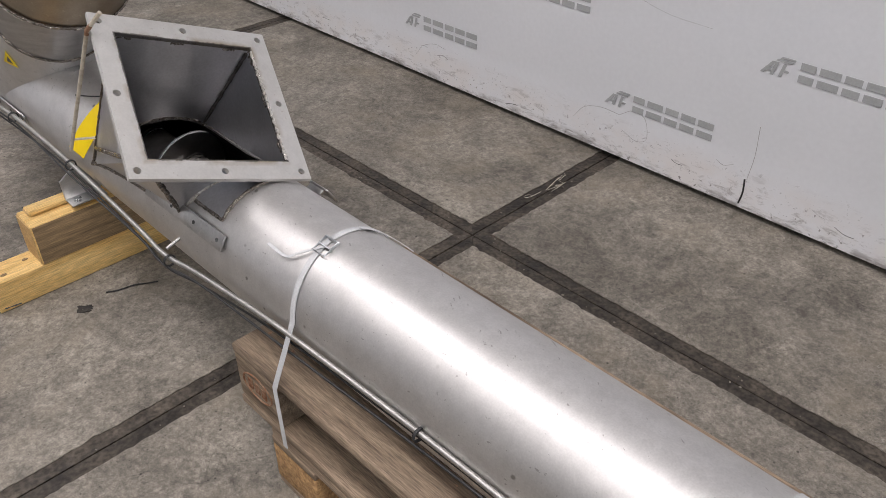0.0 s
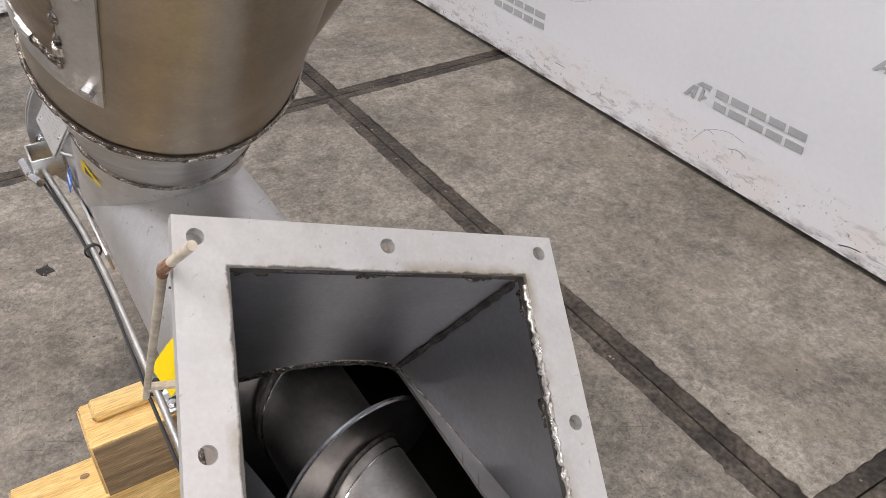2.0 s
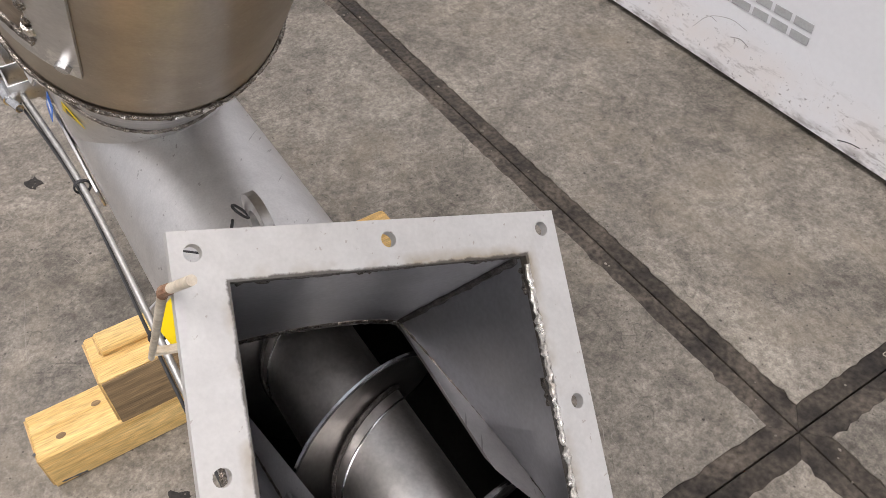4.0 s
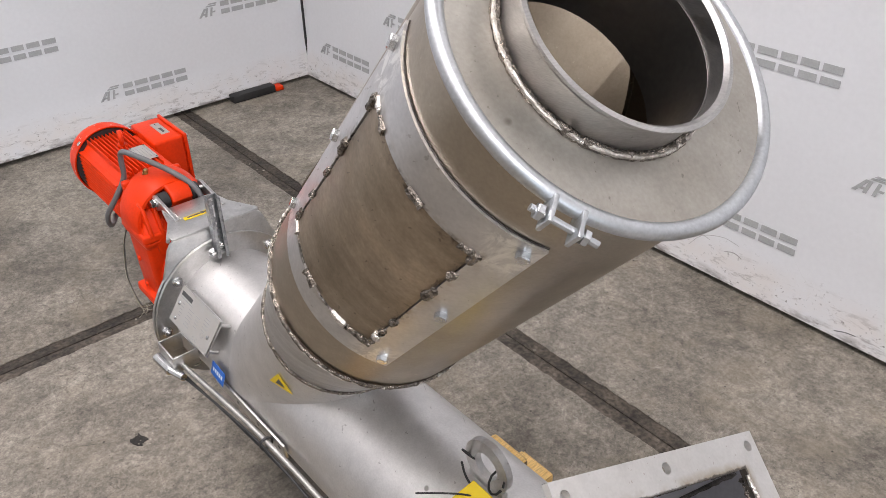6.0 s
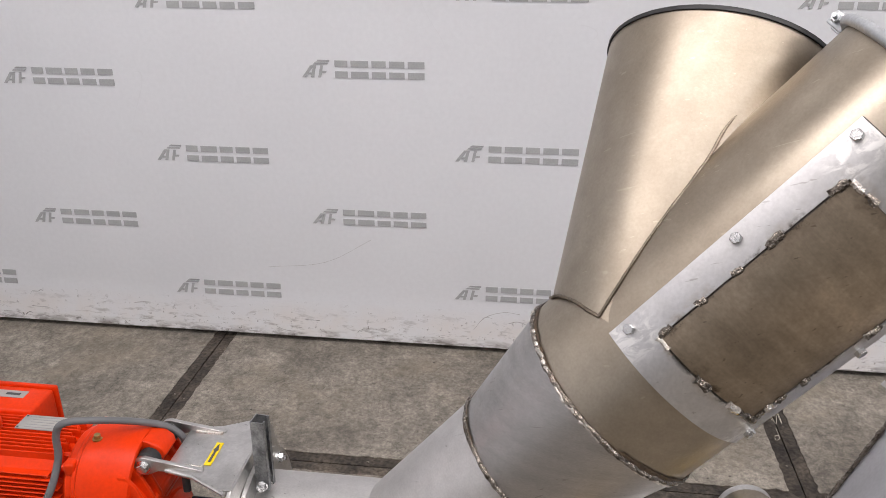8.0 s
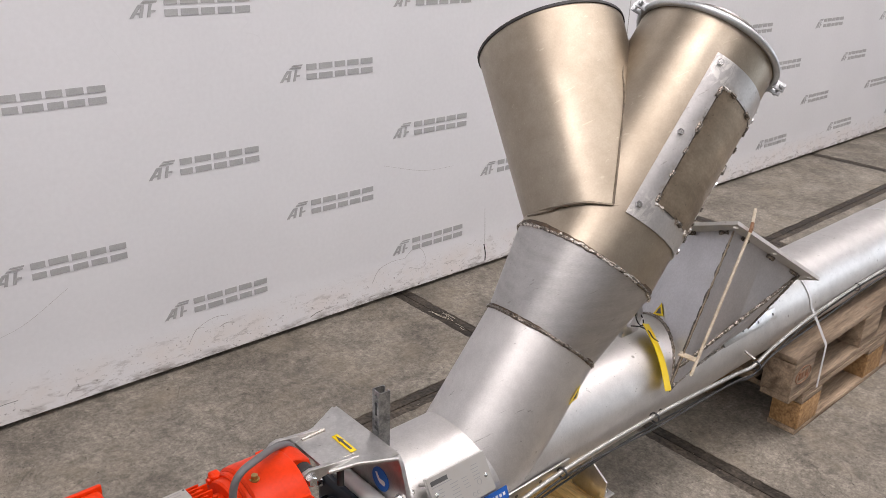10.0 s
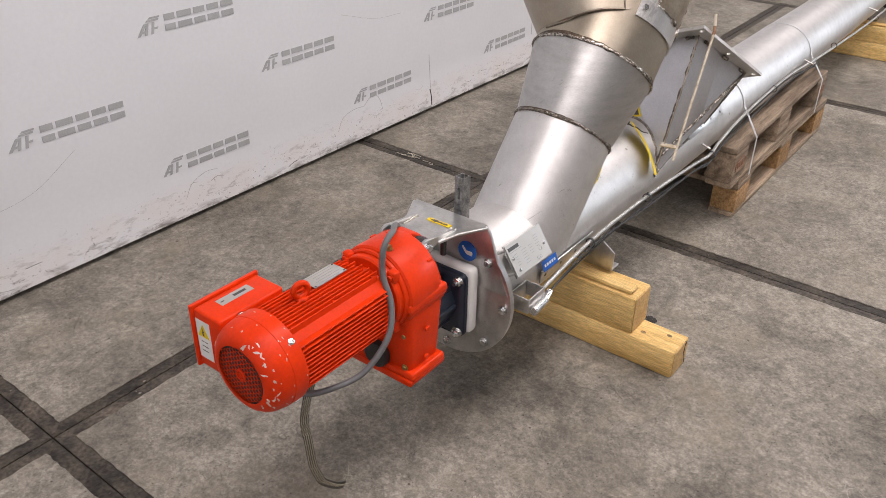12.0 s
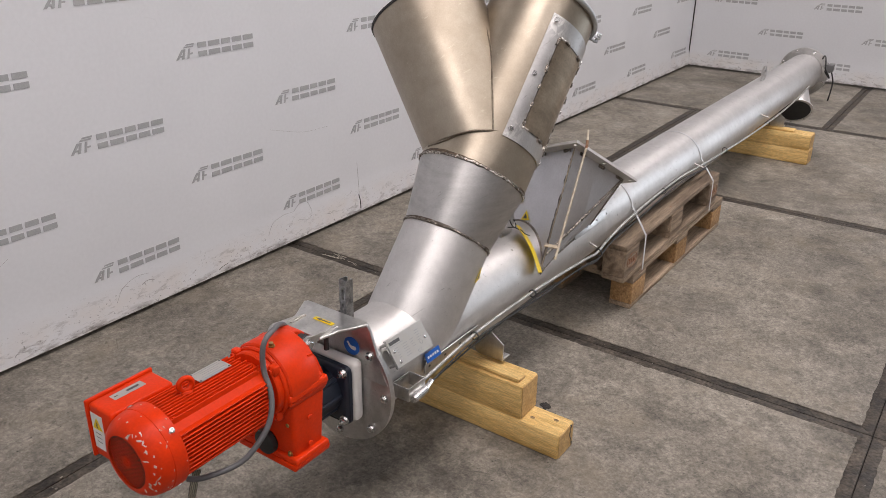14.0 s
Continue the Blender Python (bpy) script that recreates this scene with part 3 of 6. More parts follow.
def prints(parent, columns, low, high=3.05):
    """Staggered columns of marks on a wall, each a child of it: where along the wall, and how high its lowest mark stands."""
    for x, z in zip(columns, low):
        while z < high:
            ob = new("printed_mark", print_me)
            ob.parent = parent
            y0, y1 = (-0.0006 - float(np.interp(q, FOOT_Z, FOOT_Y)) for q in (z, z + 0.058))
            ob.matrix_basis = pose(x - 0.1145, y0, z, -math.degrees(math.atan2(y1 - y0, 0.058)))
            z += 0.532


NORTH = (-1.148, -0.598, -0.063, 0.500, 1.021, 1.542, 2.064, 2.585, 3.115, 3.660, 4.204, 4.730, 5.220, 5.765, 6.290, 6.830, 7.360)
prints(wall_north, [x - WALL_W for x in NORTH], [0.170, 0.440, 0.174, 0.486, 0.208, 0.484, 0.196, 0.470, 0.186, 0.452, 0.178, 0.436, 0.170, 0.420, 0.150, 0.420, 0.150])
prints(wall_west, [0.295 + 0.5315 * k for k in range(16)], [0.426 if k % 2 else 0.160 for k in range(16)])
prints(wall_east, [0.310 + 0.470 * k for k in range(6)], [0.390 if k % 2 else 0.136 for k in range(6)])

# scratches and scuff strokes on the north wall, near its foot
rng = random.Random(77)


def stroke(pts, r, mat=SCUFF):
    bm = B()
    sweep(bm, [(p.x - WALL_W, p.y, p.z) for p in (Vector((q.x, -0.0002 - float(np.interp(q.z, FOOT_Z, FOOT_Y)), q.z)) for q in curve([(x, 0, z) for x, z in pts], 5))], r, 5)
    return part("scratch", bm, mat, wall_north)


for k in range(46):
    x, z = rng.uniform(-1.0, 7.4), 0.04 + 0.11 * rng.random() ** 2
    ln, lift = rng.uniform(0.01, 0.07), rng.uniform(-0.012, 0.012)
    stroke([(x, z), (x + ln * 0.5, z + lift), (x + ln, z + lift * rng.uniform(-0.5, 1.5))], rng.uniform(0.0006, 0.0016), SCUFF if k % 3 else BLACK)
stroke([(2.512, 0.035), (2.516, 0.075), (2.510, 0.118)], 0.0032, BLACK)
stroke([(2.516, 0.12), (2.520, 0.20), (2.514, 0.30)], 0.0010)
stroke([(1.83, 0.10), (1.87, 0.15), (1.94, 0.17), (2.02, 0.168)], 0.0008)
stroke([(2.02, 0.17), (2.07, 0.20), (2.12, 0.185), (2.14, 0.12), (2.10, 0.10), (2.04, 0.12)], 0.0008)
stroke([(0.98, 0.09), (1.02, 0.14), (1.09, 0.165), (1.15, 0.16)], 0.0008)
stroke([(0.20, 0.30), (0.42, 0.33), (0.60, 0.43)], 0.0005)
stroke([(1.9, 0.62), (2.12, 0.56), (2.3, 0.55)], 0.0005)

# foot of the west wall: a black base block with a red cap
foot = thing("wall_foot", pose(WALL_W + 0.012, 0.345, 0.0), "black steel wall foot with a red end, on the floor", "wall foot")
bm = B()
box(bm, (0, 0, 0.019), (0.115, 0.235, 0.038), 0.005)
part("base_block", bm, BLACK, foot)
bm = B()
box(bm, (0.030, 0.142, 0.012), (0.055, 0.045, 0.024), 0.006)
part("end_cap", bm, RED, foot, "small red end piece")

# ---- screw conveyor ----
# its frame: x along the tube towards the outlet, origin on the tube's axis
SLOPE_Y, SLOPE_Z = 0.0070, -0.0098
AX = Vector((1, SLOPE_Y, SLOPE_Z)).normalized()
FRAME = Matrix((AX, Vector((0, 0, 1)).cross(AX).normalized(), AX.cross(Vector((0, 0, 1)).cross(AX)).normalized())).transposed().to_4x4()
FRAME.translation = (0, -0.807, 0.454)
INV = FRAME.inverted()


def loc(x, y, z):
    """A place of the hall in the conveyor's frame."""
    return INV @ Vector((x, y, z))


conveyor = thing("screw_conveyor", FRAME, "stainless tube screw conveyor with orange motor on pallets and timbers", "screw conveyor")
R = 0.1363
X_PLATE, X_END = 0.705, 6.115

bm = B()
revolve(bm, [(0, R), (X_END - X_PLATE - 0.02, R), (X_END - X_PLATE - 0.02, R - 0.004), (0, R - 0.004)], axis_frame((X_PLATE + 0.012, 0, 0), (1, 0, 0)), 96, True)
tube = part("tube", bm, BLASTED, conveyor, "bead-blasted stainless tube")

# square inlet: frame of its flange
hB, hC, hD = loc(1.864, -0.595, 0.751), loc(2.140, -0.698, 0.566), loc(2.098, -1.022, 0.683)
e1 = (hC - hB).normalized()
nrm = e1.cross(hD - hC).normalized() * -1
e2 = e1.cross(nrm) * -1
T = 0.010
IC = (hB + hD) / 2 - T * nrm
INLET = Matrix((e1, e2, nrm)).transposed().to_4x4()
INLET.translation = IC
if nrm.z < 0:
    raise ValueError("inlet turned over")
HI, HO = 0.150, 0.1925
TOPS = [(-1, -1), (1, -1), (1, 1), (-1, 1)]
FEET = [loc(1.628, -0.925, 0.511), loc(1.997, -0.917, 0.502), loc(2.02, -0.675, 0.500), loc(1.755, -0.690, 0.560)]


def throat_edge(i, h, t):
    """A place on the throat's corner edge i: t 0 at the flange, 1 on the tube."""
    a, b = TOPS[i]
    top = INLET @ Vector((a * h, b * h, 0))
    out = (h - HI) * Vector((0.7 * a, 0.7 * b, 0))
    return top.lerp(FEET[i] + out, t)


def hull(bm, h, t0, t1):
    va, vb = [bm.verts.new(throat_edge(i, h, t0)) for i in range(4)], [bm.verts.new(throat_edge(i, h, t1)) for i in range(4)]
    bm.faces.new(va), bm.faces.new(list(reversed(vb)))
    for i in range(4):
        bm.faces.new((va[i], vb[i], vb[(i + 1) % 4], va[(i + 1) % 4]))
    bmesh.ops.recalc_face_normals(bm, faces=bm.faces)


bm = B()
hull(bm, HI - 0.002, -0.05, 1.45)
cut(tube, bm)
# added sleeve: its near-black colour gives the shade inside the tube
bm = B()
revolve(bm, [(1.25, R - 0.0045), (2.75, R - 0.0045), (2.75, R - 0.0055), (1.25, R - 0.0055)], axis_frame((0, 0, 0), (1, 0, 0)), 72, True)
sleeve = part("tube_inside", bm, TUBE_SHADE, conveyor, "added dull dark sleeve for the shade inside the tube")
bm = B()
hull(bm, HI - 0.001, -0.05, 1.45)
cut(sleeve, bm)

# the throat's four walls, down to where they meet the tube
def on_tube(p, d, r=R):
    """Where the line from p along d meets the tube."""
    a = d.y * d.y + d.z * d.z
    b = p.y * d.y + p.z * d.z
    c = p.y * p.y + p.z * p.z - r * r
    q = b * b - a * c
    return None if q < 0 else p + d * ((-b - math.sqrt(q)) / a)


def throat_line(i, h, u, r=R):
    """Top and foot of the wall i at u across it."""
    j = (i + 1) % 4
    a, b = throat_edge(i, h, 0).lerp(throat_edge(j, h, 0), u), throat_edge(i, h, 1).lerp(throat_edge(j, h, 1), u)
    return a, on_tube(a, (b - a).normalized(), r) or b


def crease(h, u):
    return throat_line(0, h, 0.0, R - 0.003)[1].lerp(throat_line(0, h, 1.0, R - 0.003)[0], u)


throat = None
for i in range(4):
    bm = B()
    N, prev = 32, None
    for k in range(N + 1):
        (a, b), (c, d) = throat_line(i, HI + 0.003, k / N, R - 0.003), throat_line(i, HI, k / N, R - 0.003)
        if i == 0:      # folded: a crease from its foot by the branch up to the far flange corner
            ring = [bm.verts.new(p) for p in (a, crease(HI + 0.003, k / N), b, d, crease(HI, k / N), c)]
        else:
            ring = [bm.verts.new(p) for p in (a, b, d, c)]
        if prev:
            n = len(ring)
            for q in range(n):
                bm.faces.new((prev[q], prev[(q + 1) % n], ring[(q + 1) % n], ring[q]))
        else:
            bm.faces.new(ring)
        prev = ring
    bm.faces.new(list(reversed(prev)))
    if throat is None:
        throat = part("inlet_throat", bm, THROAT_STEEL, conveyor, "welded sheet-steel inlet throat")
    else:
        part("throat_wall", bm, THROAT_STEEL, throat)

bm = B()
o, i_ = HO, HI - 0.002
ringv = [[bm.verts.new(INLET @ Vector((a * h, b * h, z))) for a, b in ((-1, -1), (1, -1), (1, 1), (-1, 1))] for h, z in ((o, 0), (o, T), (i_, T), (i_, 0))]
for k in range(4):
    for i in range(4):
        j = (i + 1) % 4
        bm.faces.new((ringv[k][i], ringv[k][j], ringv[(k + 1) % 4][j], ringv[(k + 1) % 4][i]))
flange = part("inlet_flange", bm, FLANGE, conveyor, "pale square flange with bolt holes")
HOLES = [(a * 0.174, b * 0.174) for a in (-1, 0, 1) for b in (-1, 0, 1) if a or b]
for a, b in HOLES:
    bm = B()
    revolve(bm, [(-0.02, 0), (-0.02, 0.0075), (0.03, 0.0075), (0.03, 0)], INLET @ Matrix.Translation((a, b, 0)), 16)
    cut(flange, bm)

# screw inside the tube
bm = B()
rod(bm, (0.9, 0, 0), (5.6, 0, 0), 0.070, 40)
part("screw_shaft", bm, SHAFT, conveyor)
bm = B()
prev = None
for k in range(0, 48 * 4 + 1):
    a, x = 2 * math.pi * k / 48, 1.559 + 0.20 * k / 48
    ring = [bm.verts.new((x + dx, r * math.cos(a), r * math.sin(a))) for dx, r in ((-0.0035, 0.069), (-0.0035, 0.124), (0.0035, 0.124), (0.0035, 0.069))]
    if prev:
        for j in range(4):
            bm.faces.new((prev[j], prev[(j + 1) % 4], ring[(j + 1) % 4], ring[j]))
    prev = ring
flight = part("screw_flight", bm, INSIDE, conveyor, "dull steel screw flight")


def helix(x0, r, width, mat, name, label):
    """A thin bead that follows the screw round the shaft."""
    bm = B()
    sweep(bm, [(x0 + 0.20 * k / 48, r * math.cos(2 * math.pi * k / 48), r * math.sin(2 * math.pi * k / 48)) for k in range(48 * 4 + 1)], width, 6)
    part(name, bm, mat, flight, label)


helix(1.559, 0.1240, 0.0034, CHROME, "worn_rim", "worn bright rim of the flight")
helix(1.567, 0.0705, 0.0040, WELD_AND_SHADE, "root_weld", "dark weld at the root of the flight")
helix(1.586, 0.0698, 0.0016, CHROME, "worn_line", "bright worn line along the weld")

# branch: pipe, cone, then an arm with a hatch and an open side arm
BL = loc(1.205, -0.803, 0.695)
BD = (loc(1.734, -0.806, 1.310) - BL).normalized()
BR = axis_frame(BL, BD, (0, -1, 0))      # x of this frame looks south, y = z cross x
r1, r2 = 0.1375, 0.172
bm = B()
revolve(bm, [(-0.36, r1), (0, r1), (0, r1 - 0.003), (-0.36, r1 - 0.003)], BR, 72, True)
branch = part("branch_pipe", bm, BLASTED, conveyor)
bm = B()
revolve(bm, [(0, r1), (0.2, r2), (0.2, r2 - 0.003), (0, r1 - 0.003)], BR, 72, True)
part("branch_cone", bm, BRUSHED, conveyor, "brushed steel reducer cone")
bm = B()
ARM = 0.805
revolve(bm, [(0.2, r2), (ARM, r2), (ARM, r2 - 0.003), (0.2, r2 - 0.003)], BR, 72, True)
arm = part("branch_arm", bm, TARNISHED, conveyor, "brown-tinted stainless arm")

S0, S1 = loc(1.388, -0.815, 0.908), loc(1.4925, -0.5154, 1.3086)
SR = axis_frame(S0, S1 - S0, (0, -1, 0))
SL = (S1 - S0).length
sr0, sr1 = 0.168, 0.184
bm = B()
revolve(bm, [(0.0, sr0), (SL, sr1), (SL, sr1 - 0.003), (0.0, sr0 - 0.003)], SR, 72, True)
# its foot is cut off square to the run of the seam
FOOT = [BR @ Vector((r * math.cos(radians(phi)), r * math.sin(radians(phi)), q)) for q, phi, r in ((0.312, -57.2, 0.1735), (0.276, -81.6, 0.1775), (0.222, -124.0, 0.172))]
foot_n = (FOOT[1] - FOOT[0]).cross(FOOT[2] - FOOT[0]).normalized()
to_side = SR.inverted()
for v in bm.verts:
    p = to_side @ v.co
    if p.z < 0.001:
        way = SR.to_3x3() @ Vector((p.x * (sr1 - sr0) / sr0, p.y * (sr1 - sr0) / sr0, SL))
        v.co += way * min(max((FOOT[0] - v.co).dot(foot_n) / way.dot(foot_n), -0.02), 0.25)
side = part("side_arm", bm, TARNISHED, conveyor, "open brown-tinted stainless side arm")
bm = B()
revolve(bm, [(SL - 0.005, sr1 - 0.002), (SL - 0.005, sr1 + 0.003), (SL + 0.002, sr1 + 0.003), (SL + 0.002, sr1 - 0.004)], SR, 72, True)
part("rim", bm, BLACK, side, "dark rolled rim")


bm = B()
revolve(bm, [(0.06, 0), (0.06, sr0 - 0.004), (SL + 0.1, sr1 - 0.004), (SL + 0.1, 0)], SR, 48)
cut(arm, bm)
bm = B()
revolve(bm, [(0.1, 0), (0.1, r2 - 0.004), (ARM + 0.1, r2 - 0.004), (ARM + 0.1, 0)], BR, 48)
cut(side, bm)


def bead_ring(s, r, mat, name, parent, width=0.005, seed=1, wob=0.0015, frame_=None, label=""):
    rng = random.Random(seed)
    bm = B()
    pts = []
    for k in range(150):
        a = 2 * math.pi * k / 150
        pts.append((frame_ or BR) @ Vector(((r + 0.001) * math.cos(a), (r + 0.001) * math.sin(a), s + rng.uniform(-wob, wob))))
    sweep(bm, pts, width, 8, True, 0.2, rng)
    return part(name, bm, mat, parent, label)


def burnt_band(s, r, slope, w0, w1, seed, parent):
    """A thin dark band with uneven edges on either side of a ring weld."""
    rngb = random.Random(seed)
    bm = B()
    lo, hi = [], []
    a, b = w0, w1
    for k in range(120):
        a = min(max(a + rngb.uniform(-0.0016, 0.0016), 0.3 * w0), 1.3 * w0)
        b = min(max(b + rngb.uniform(-0.0016, 0.0016), 0.3 * w1), 1.3 * w1)
        t = 2 * math.pi * k / 120
        for row, off in ((lo, -a), (hi, b)):
            rr = r + 0.0006 + max(off * slope, 0.0 if off < 0 else off * slope)
            row.append(bm.verts.new(BR @ Vector((rr * math.cos(t), rr * math.sin(t), s + off))))
    for k in range(120):
        bm.faces.new((lo[k], lo[(k + 1) % 120], hi[(k + 1) % 120], hi[k]))
    part("burnt_band", bm, BURNT, parent, "dark burnt band along the weld")


burnt_band(0.0, r1 + 0.0012, 0.172, 0.005, 0.005, 5, branch)
burnt_band(0.2, r2 + 0.0008, 0.0, 0.003, 0.010, 6, arm)
bead_ring(0.0, r1, WELD, "weld_bead", branch, 0.0042, 2)
bead_ring(0.2, r2, WELD, "weld_bead", arm, 0.0044, 3)
for (a0, a1, s0, seed_) in ((-128, -98, 0.199, 1), (-80, -52, 0.2015, 2), (-45, -12, 0.198, 3), (10, 60, 0.199, 4), (75, 120, 0.2, 5)):
    rng = random.Random(seed_)
    bm = B()
    sweep(bm, [BR @ Vector(((r2 + 0.003) * math.cos(radians(a)), (r2 + 0.003) * math.sin(radians(a)), s0 + rng.uniform(-0.0025, 0.0015))) for a in [a0 + (a1 - a0) * q / 24 for q in range(25)]], 0.0024, 7, False, 0.5, rng)
    part("weld_run", bm, WELD_PALE, arm, "bright run of weld metal")


def on_arm(s, phi, lift=0.0):
    """A place on the arm: s along it, phi degrees round from its south side."""
    r = r2 + lift
    return BR @ Vector((r * math.cos(radians(phi)), r * math.sin(radians(phi)), s))


def arm_normal(phi):
    return BR.to_3x3() @ Vector((math.cos(radians(phi)), math.sin(radians(phi)), 0))


def arm_and_side(s, phi):
    """The outermost place of arm and side arm on the ray phi, s along the arm."""
    r = r2 + 0.012
    while r > r2:
        p = SR.inverted() @ (BR @ Vector((r * math.cos(radians(phi)), r * math.sin(radians(phi)), s)))
        if math.hypot(p.x, p.y) < sr0 + (sr1 - sr0) * p.z / SL:
            break
        r -= 0.0003
    return BR @ Vector(((r + 0.0008) * math.cos(radians(phi)), (r + 0.0008) * math.sin(radians(phi)), s))


# seam of the side arm: across its foot to a corner on the arm, then up along it
SEAM_FOOT = ((0.222, -124.0), (0.228, -111.0), (0.240, -101.0), (0.259, -91.3), (0.276, -81.6), (0.292, -72.1), (0.303, -63.4), (0.312, -57.2))
SEAM_UP = ((0.312, -57.2), (0.349, -62.2), (0.443, -75.3), (0.554, -92.8), (0.617, -105.4), (0.682, -118.6))
for n, row in enumerate((SEAM_FOOT, SEAM_UP)):
    bm = B()
    sweep(bm, curve([arm_and_side(q, phi) for q, phi in row], 8), 0.0030 - 0.0004 * n, 8, False, 0.15, random.Random(7 + n))
    part("seam_bead", bm, SEAM_STEEL, side, "narrow smooth weld seam")


# hatch: a bent frame plate bolted on, with a welded panel in it
def patch(bm, s0, s1, p0, p1, lift, thick, n=20):
    m = BR
    prof = [(s0, r2 + lift), (s1, r2 + lift), (s1, r2 + lift + thick), (s0, r2 + lift + thick)]
    revolve(bm, prof, m, n, True, p0, p1)


PH, HS0, HS1 = 47.0, 0.312, 0.730
WS0, WS1, WN, WP = 0.363, 0.671, -31.5, 32.5     # the panel's ends, and its two sides
bm = B()
patch(bm, HS0, WS0, -PH, PH, 0.0005, 0.004)
patch(bm, WS1, HS1, -PH, PH, 0.0005, 0.004)
patch(bm, WS0, WS1, -PH, WN, 0.0005, 0.004, 6)
patch(bm, WS0, WS1, WP, PH, 0.0005, 0.004, 6)
hatch = part("hatch_frame", bm, HATCH_STEEL, conveyor, "bright steel hatch frame held by bolts")
bm = B()
patch(bm, WS0 + 0.0005, WS1 - 0.0005, WN + 0.1, WP - 0.1, 0.0, 0.0008)
part("hatch_gap", bm, WELD_AND_SHADE, hatch, "dark gap round the panel")
bm = B()
patch(bm, WS0 + 0.0025, WS1 - 0.0010, WN + 0.9, WP - 0.6, 0.001, 0.0022)
part("hatch_panel", bm, PANEL, hatch, "brown-tinted panel with tack welds")
for s in (0.340, 0.527, 0.711):
    for phi in (-42.0, 42.0):
        bm = B()
        hexbolt(bm, on_arm(s, phi, 0.0025), arm_normal(phi), 0.0082, 0.0085, False)
        part("hatch_bolt", bm, CHROME, hatch)
# dark strip paints the shadow line along the frame's upper edge
bm = B()
patch(bm, HS1 - 0.001, HS1 + 0.0016, -PH, PH, 0.0002, 0.0012)
part("edge_gap", bm, WELD_AND_SHADE, hatch, "thin dark strip for the shade at the edge of the frame")


def hatch_stains(m, inner):
    """Burnt, uneven edges round the hatch panel, or ground smears at the corners of its frame; shapes of their own, by place on the arm."""
    k = Nodes(m)

    def along(axis, origin):
        sub, dot = k.n.new("ShaderNodeVectorMath"), k.n.new("ShaderNodeVectorMath")
        sub.operation, dot.operation = "SUBTRACT", "DOT_PRODUCT"
        sub.inputs[1].default_value, dot.inputs[1].default_value = origin, axis
        k.l.new(k.vec, sub.inputs[0])
        k.l.new(sub.outputs[0], dot.inputs[0])
        return dot.outputs["Value"]
    ex, ey, ez = (BR.to_3x3().col[q] for q in range(3))
    x, y, z = along(ex, BL), along(ey, BL), along(ez, BL)
    phi = k.maths("ABSOLUTE", k.maths("SUBTRACT", k.maths("ARCTAN2", y, x), value=radians((WN + WP) / 2)))
    side_d = k.maths("MULTIPLY", k.maths("SUBTRACT", phi, value=radians((WP - WN) / 2)), value=-r2)
    end_d = k.maths("SUBTRACT", k.maths("ABSOLUTE", k.maths("SUBTRACT", z, value=(WS0 + WS1) / 2)), value=(WS1 - WS0) / 2)
    end_d = k.maths("MULTIPLY", end_d, value=-1.0)
    inside = k.maths("MINIMUM", side_d, end_d)
    if inner:
        ragged = k.maths("ADD", inside, k.maths("MULTIPLY", k.span(k.noise(38, 6, 0.75, 0.6), 0.3, 0.7, -1.0, 1.0), value=0.016))
        k.blend(k.span(ragged, 0.004, -0.006, 0.0, 0.9), (0.035, 0.027, 0.021))
        k.blend(k.span(ragged, 0.022, 0.000, 0.0, 0.35), (0.15, 0.115, 0.085))
    else:
        far = k.maths("MULTIPLY", inside, value=-1.0)
        tint = k.maths("MULTIPLY", k.span(far, 0.016, 0.0, 0.0, 1.0), k.span(k.noise(16, 5, 0.7, 0.4), 0.50, 0.66, 0.0, 0.75))
        k.blend(tint, (0.34, 0.27, 0.19))
        dark = k.maths("MULTIPLY", k.span(far, 0.007, 0.0, 0.0, 1.0), k.span(k.noise(30, 5, 0.7, 0.4), 0.52, 0.62, 0.0, 0.85))
        k.blend(dark, (0.05, 0.04, 0.03))
        corner = k.maths("MINIMUM", k.maths("MULTIPLY", side_d, value=-1.0), k.maths("MULTIPLY", end_d, value=-1.0))
        smear = k.maths("MULTIPLY", k.span(corner, -0.022, 0.006, 0.0, 1.0), k.span(k.noise(1.0, 6, 0.7, 1.0, k.mapped((26, 26, 60), (0.3, 0.7, 0.2))), 0.46, 0.58, 0.0, 0.95))
        k.blend(smear, (0.88, 0.87, 0.85))
    k.done()


hatch_stains(PANEL, True)
hatch_stains(HATCH_STEEL, False)
rng = random.Random(11)
# tack welds: along the two long sides, across the foot and the head
TACKS = [(s, phi, True) for phi, row in ((WN, (0.378, 0.440, 0.500, 0.560, 0.655)), (WP, (0.376, 0.392, 0.412, 0.452, 0.560, 0.615, 0.664))) for s in row]
TACKS += [(WS0, phi, False) for phi in (-28, -4, 16, 24, 30)] + [(WS1, phi, False) for phi in (-27, -20, 6, 30)]
for n, (s0, phi, along) in enumerate(TACKS):
    ln, w = rng.uniform(0.007, 0.013), rng.uniform(0.0042, 0.0060)
    if along:
        pts = [on_arm(s0 + ln * d, phi + rng.uniform(-0.5, 0.5), 0.0032) for d in (-1, -0.5, 0, 0.5, 1)]
    else:
        pts = [on_arm(s0 + rng.uniform(-0.0012, 0.0012), phi + math.degrees(ln * d / r2), 0.0032) for d in (-1, -0.5, 0, 0.5, 1)]
    bm = B()
    sweep(bm, pts, w, 8, False, 0.28, rng)
    part("tack_weld", bm, WELD_PALE if n in (6, 12, 14, 17) else WELD, hatch)
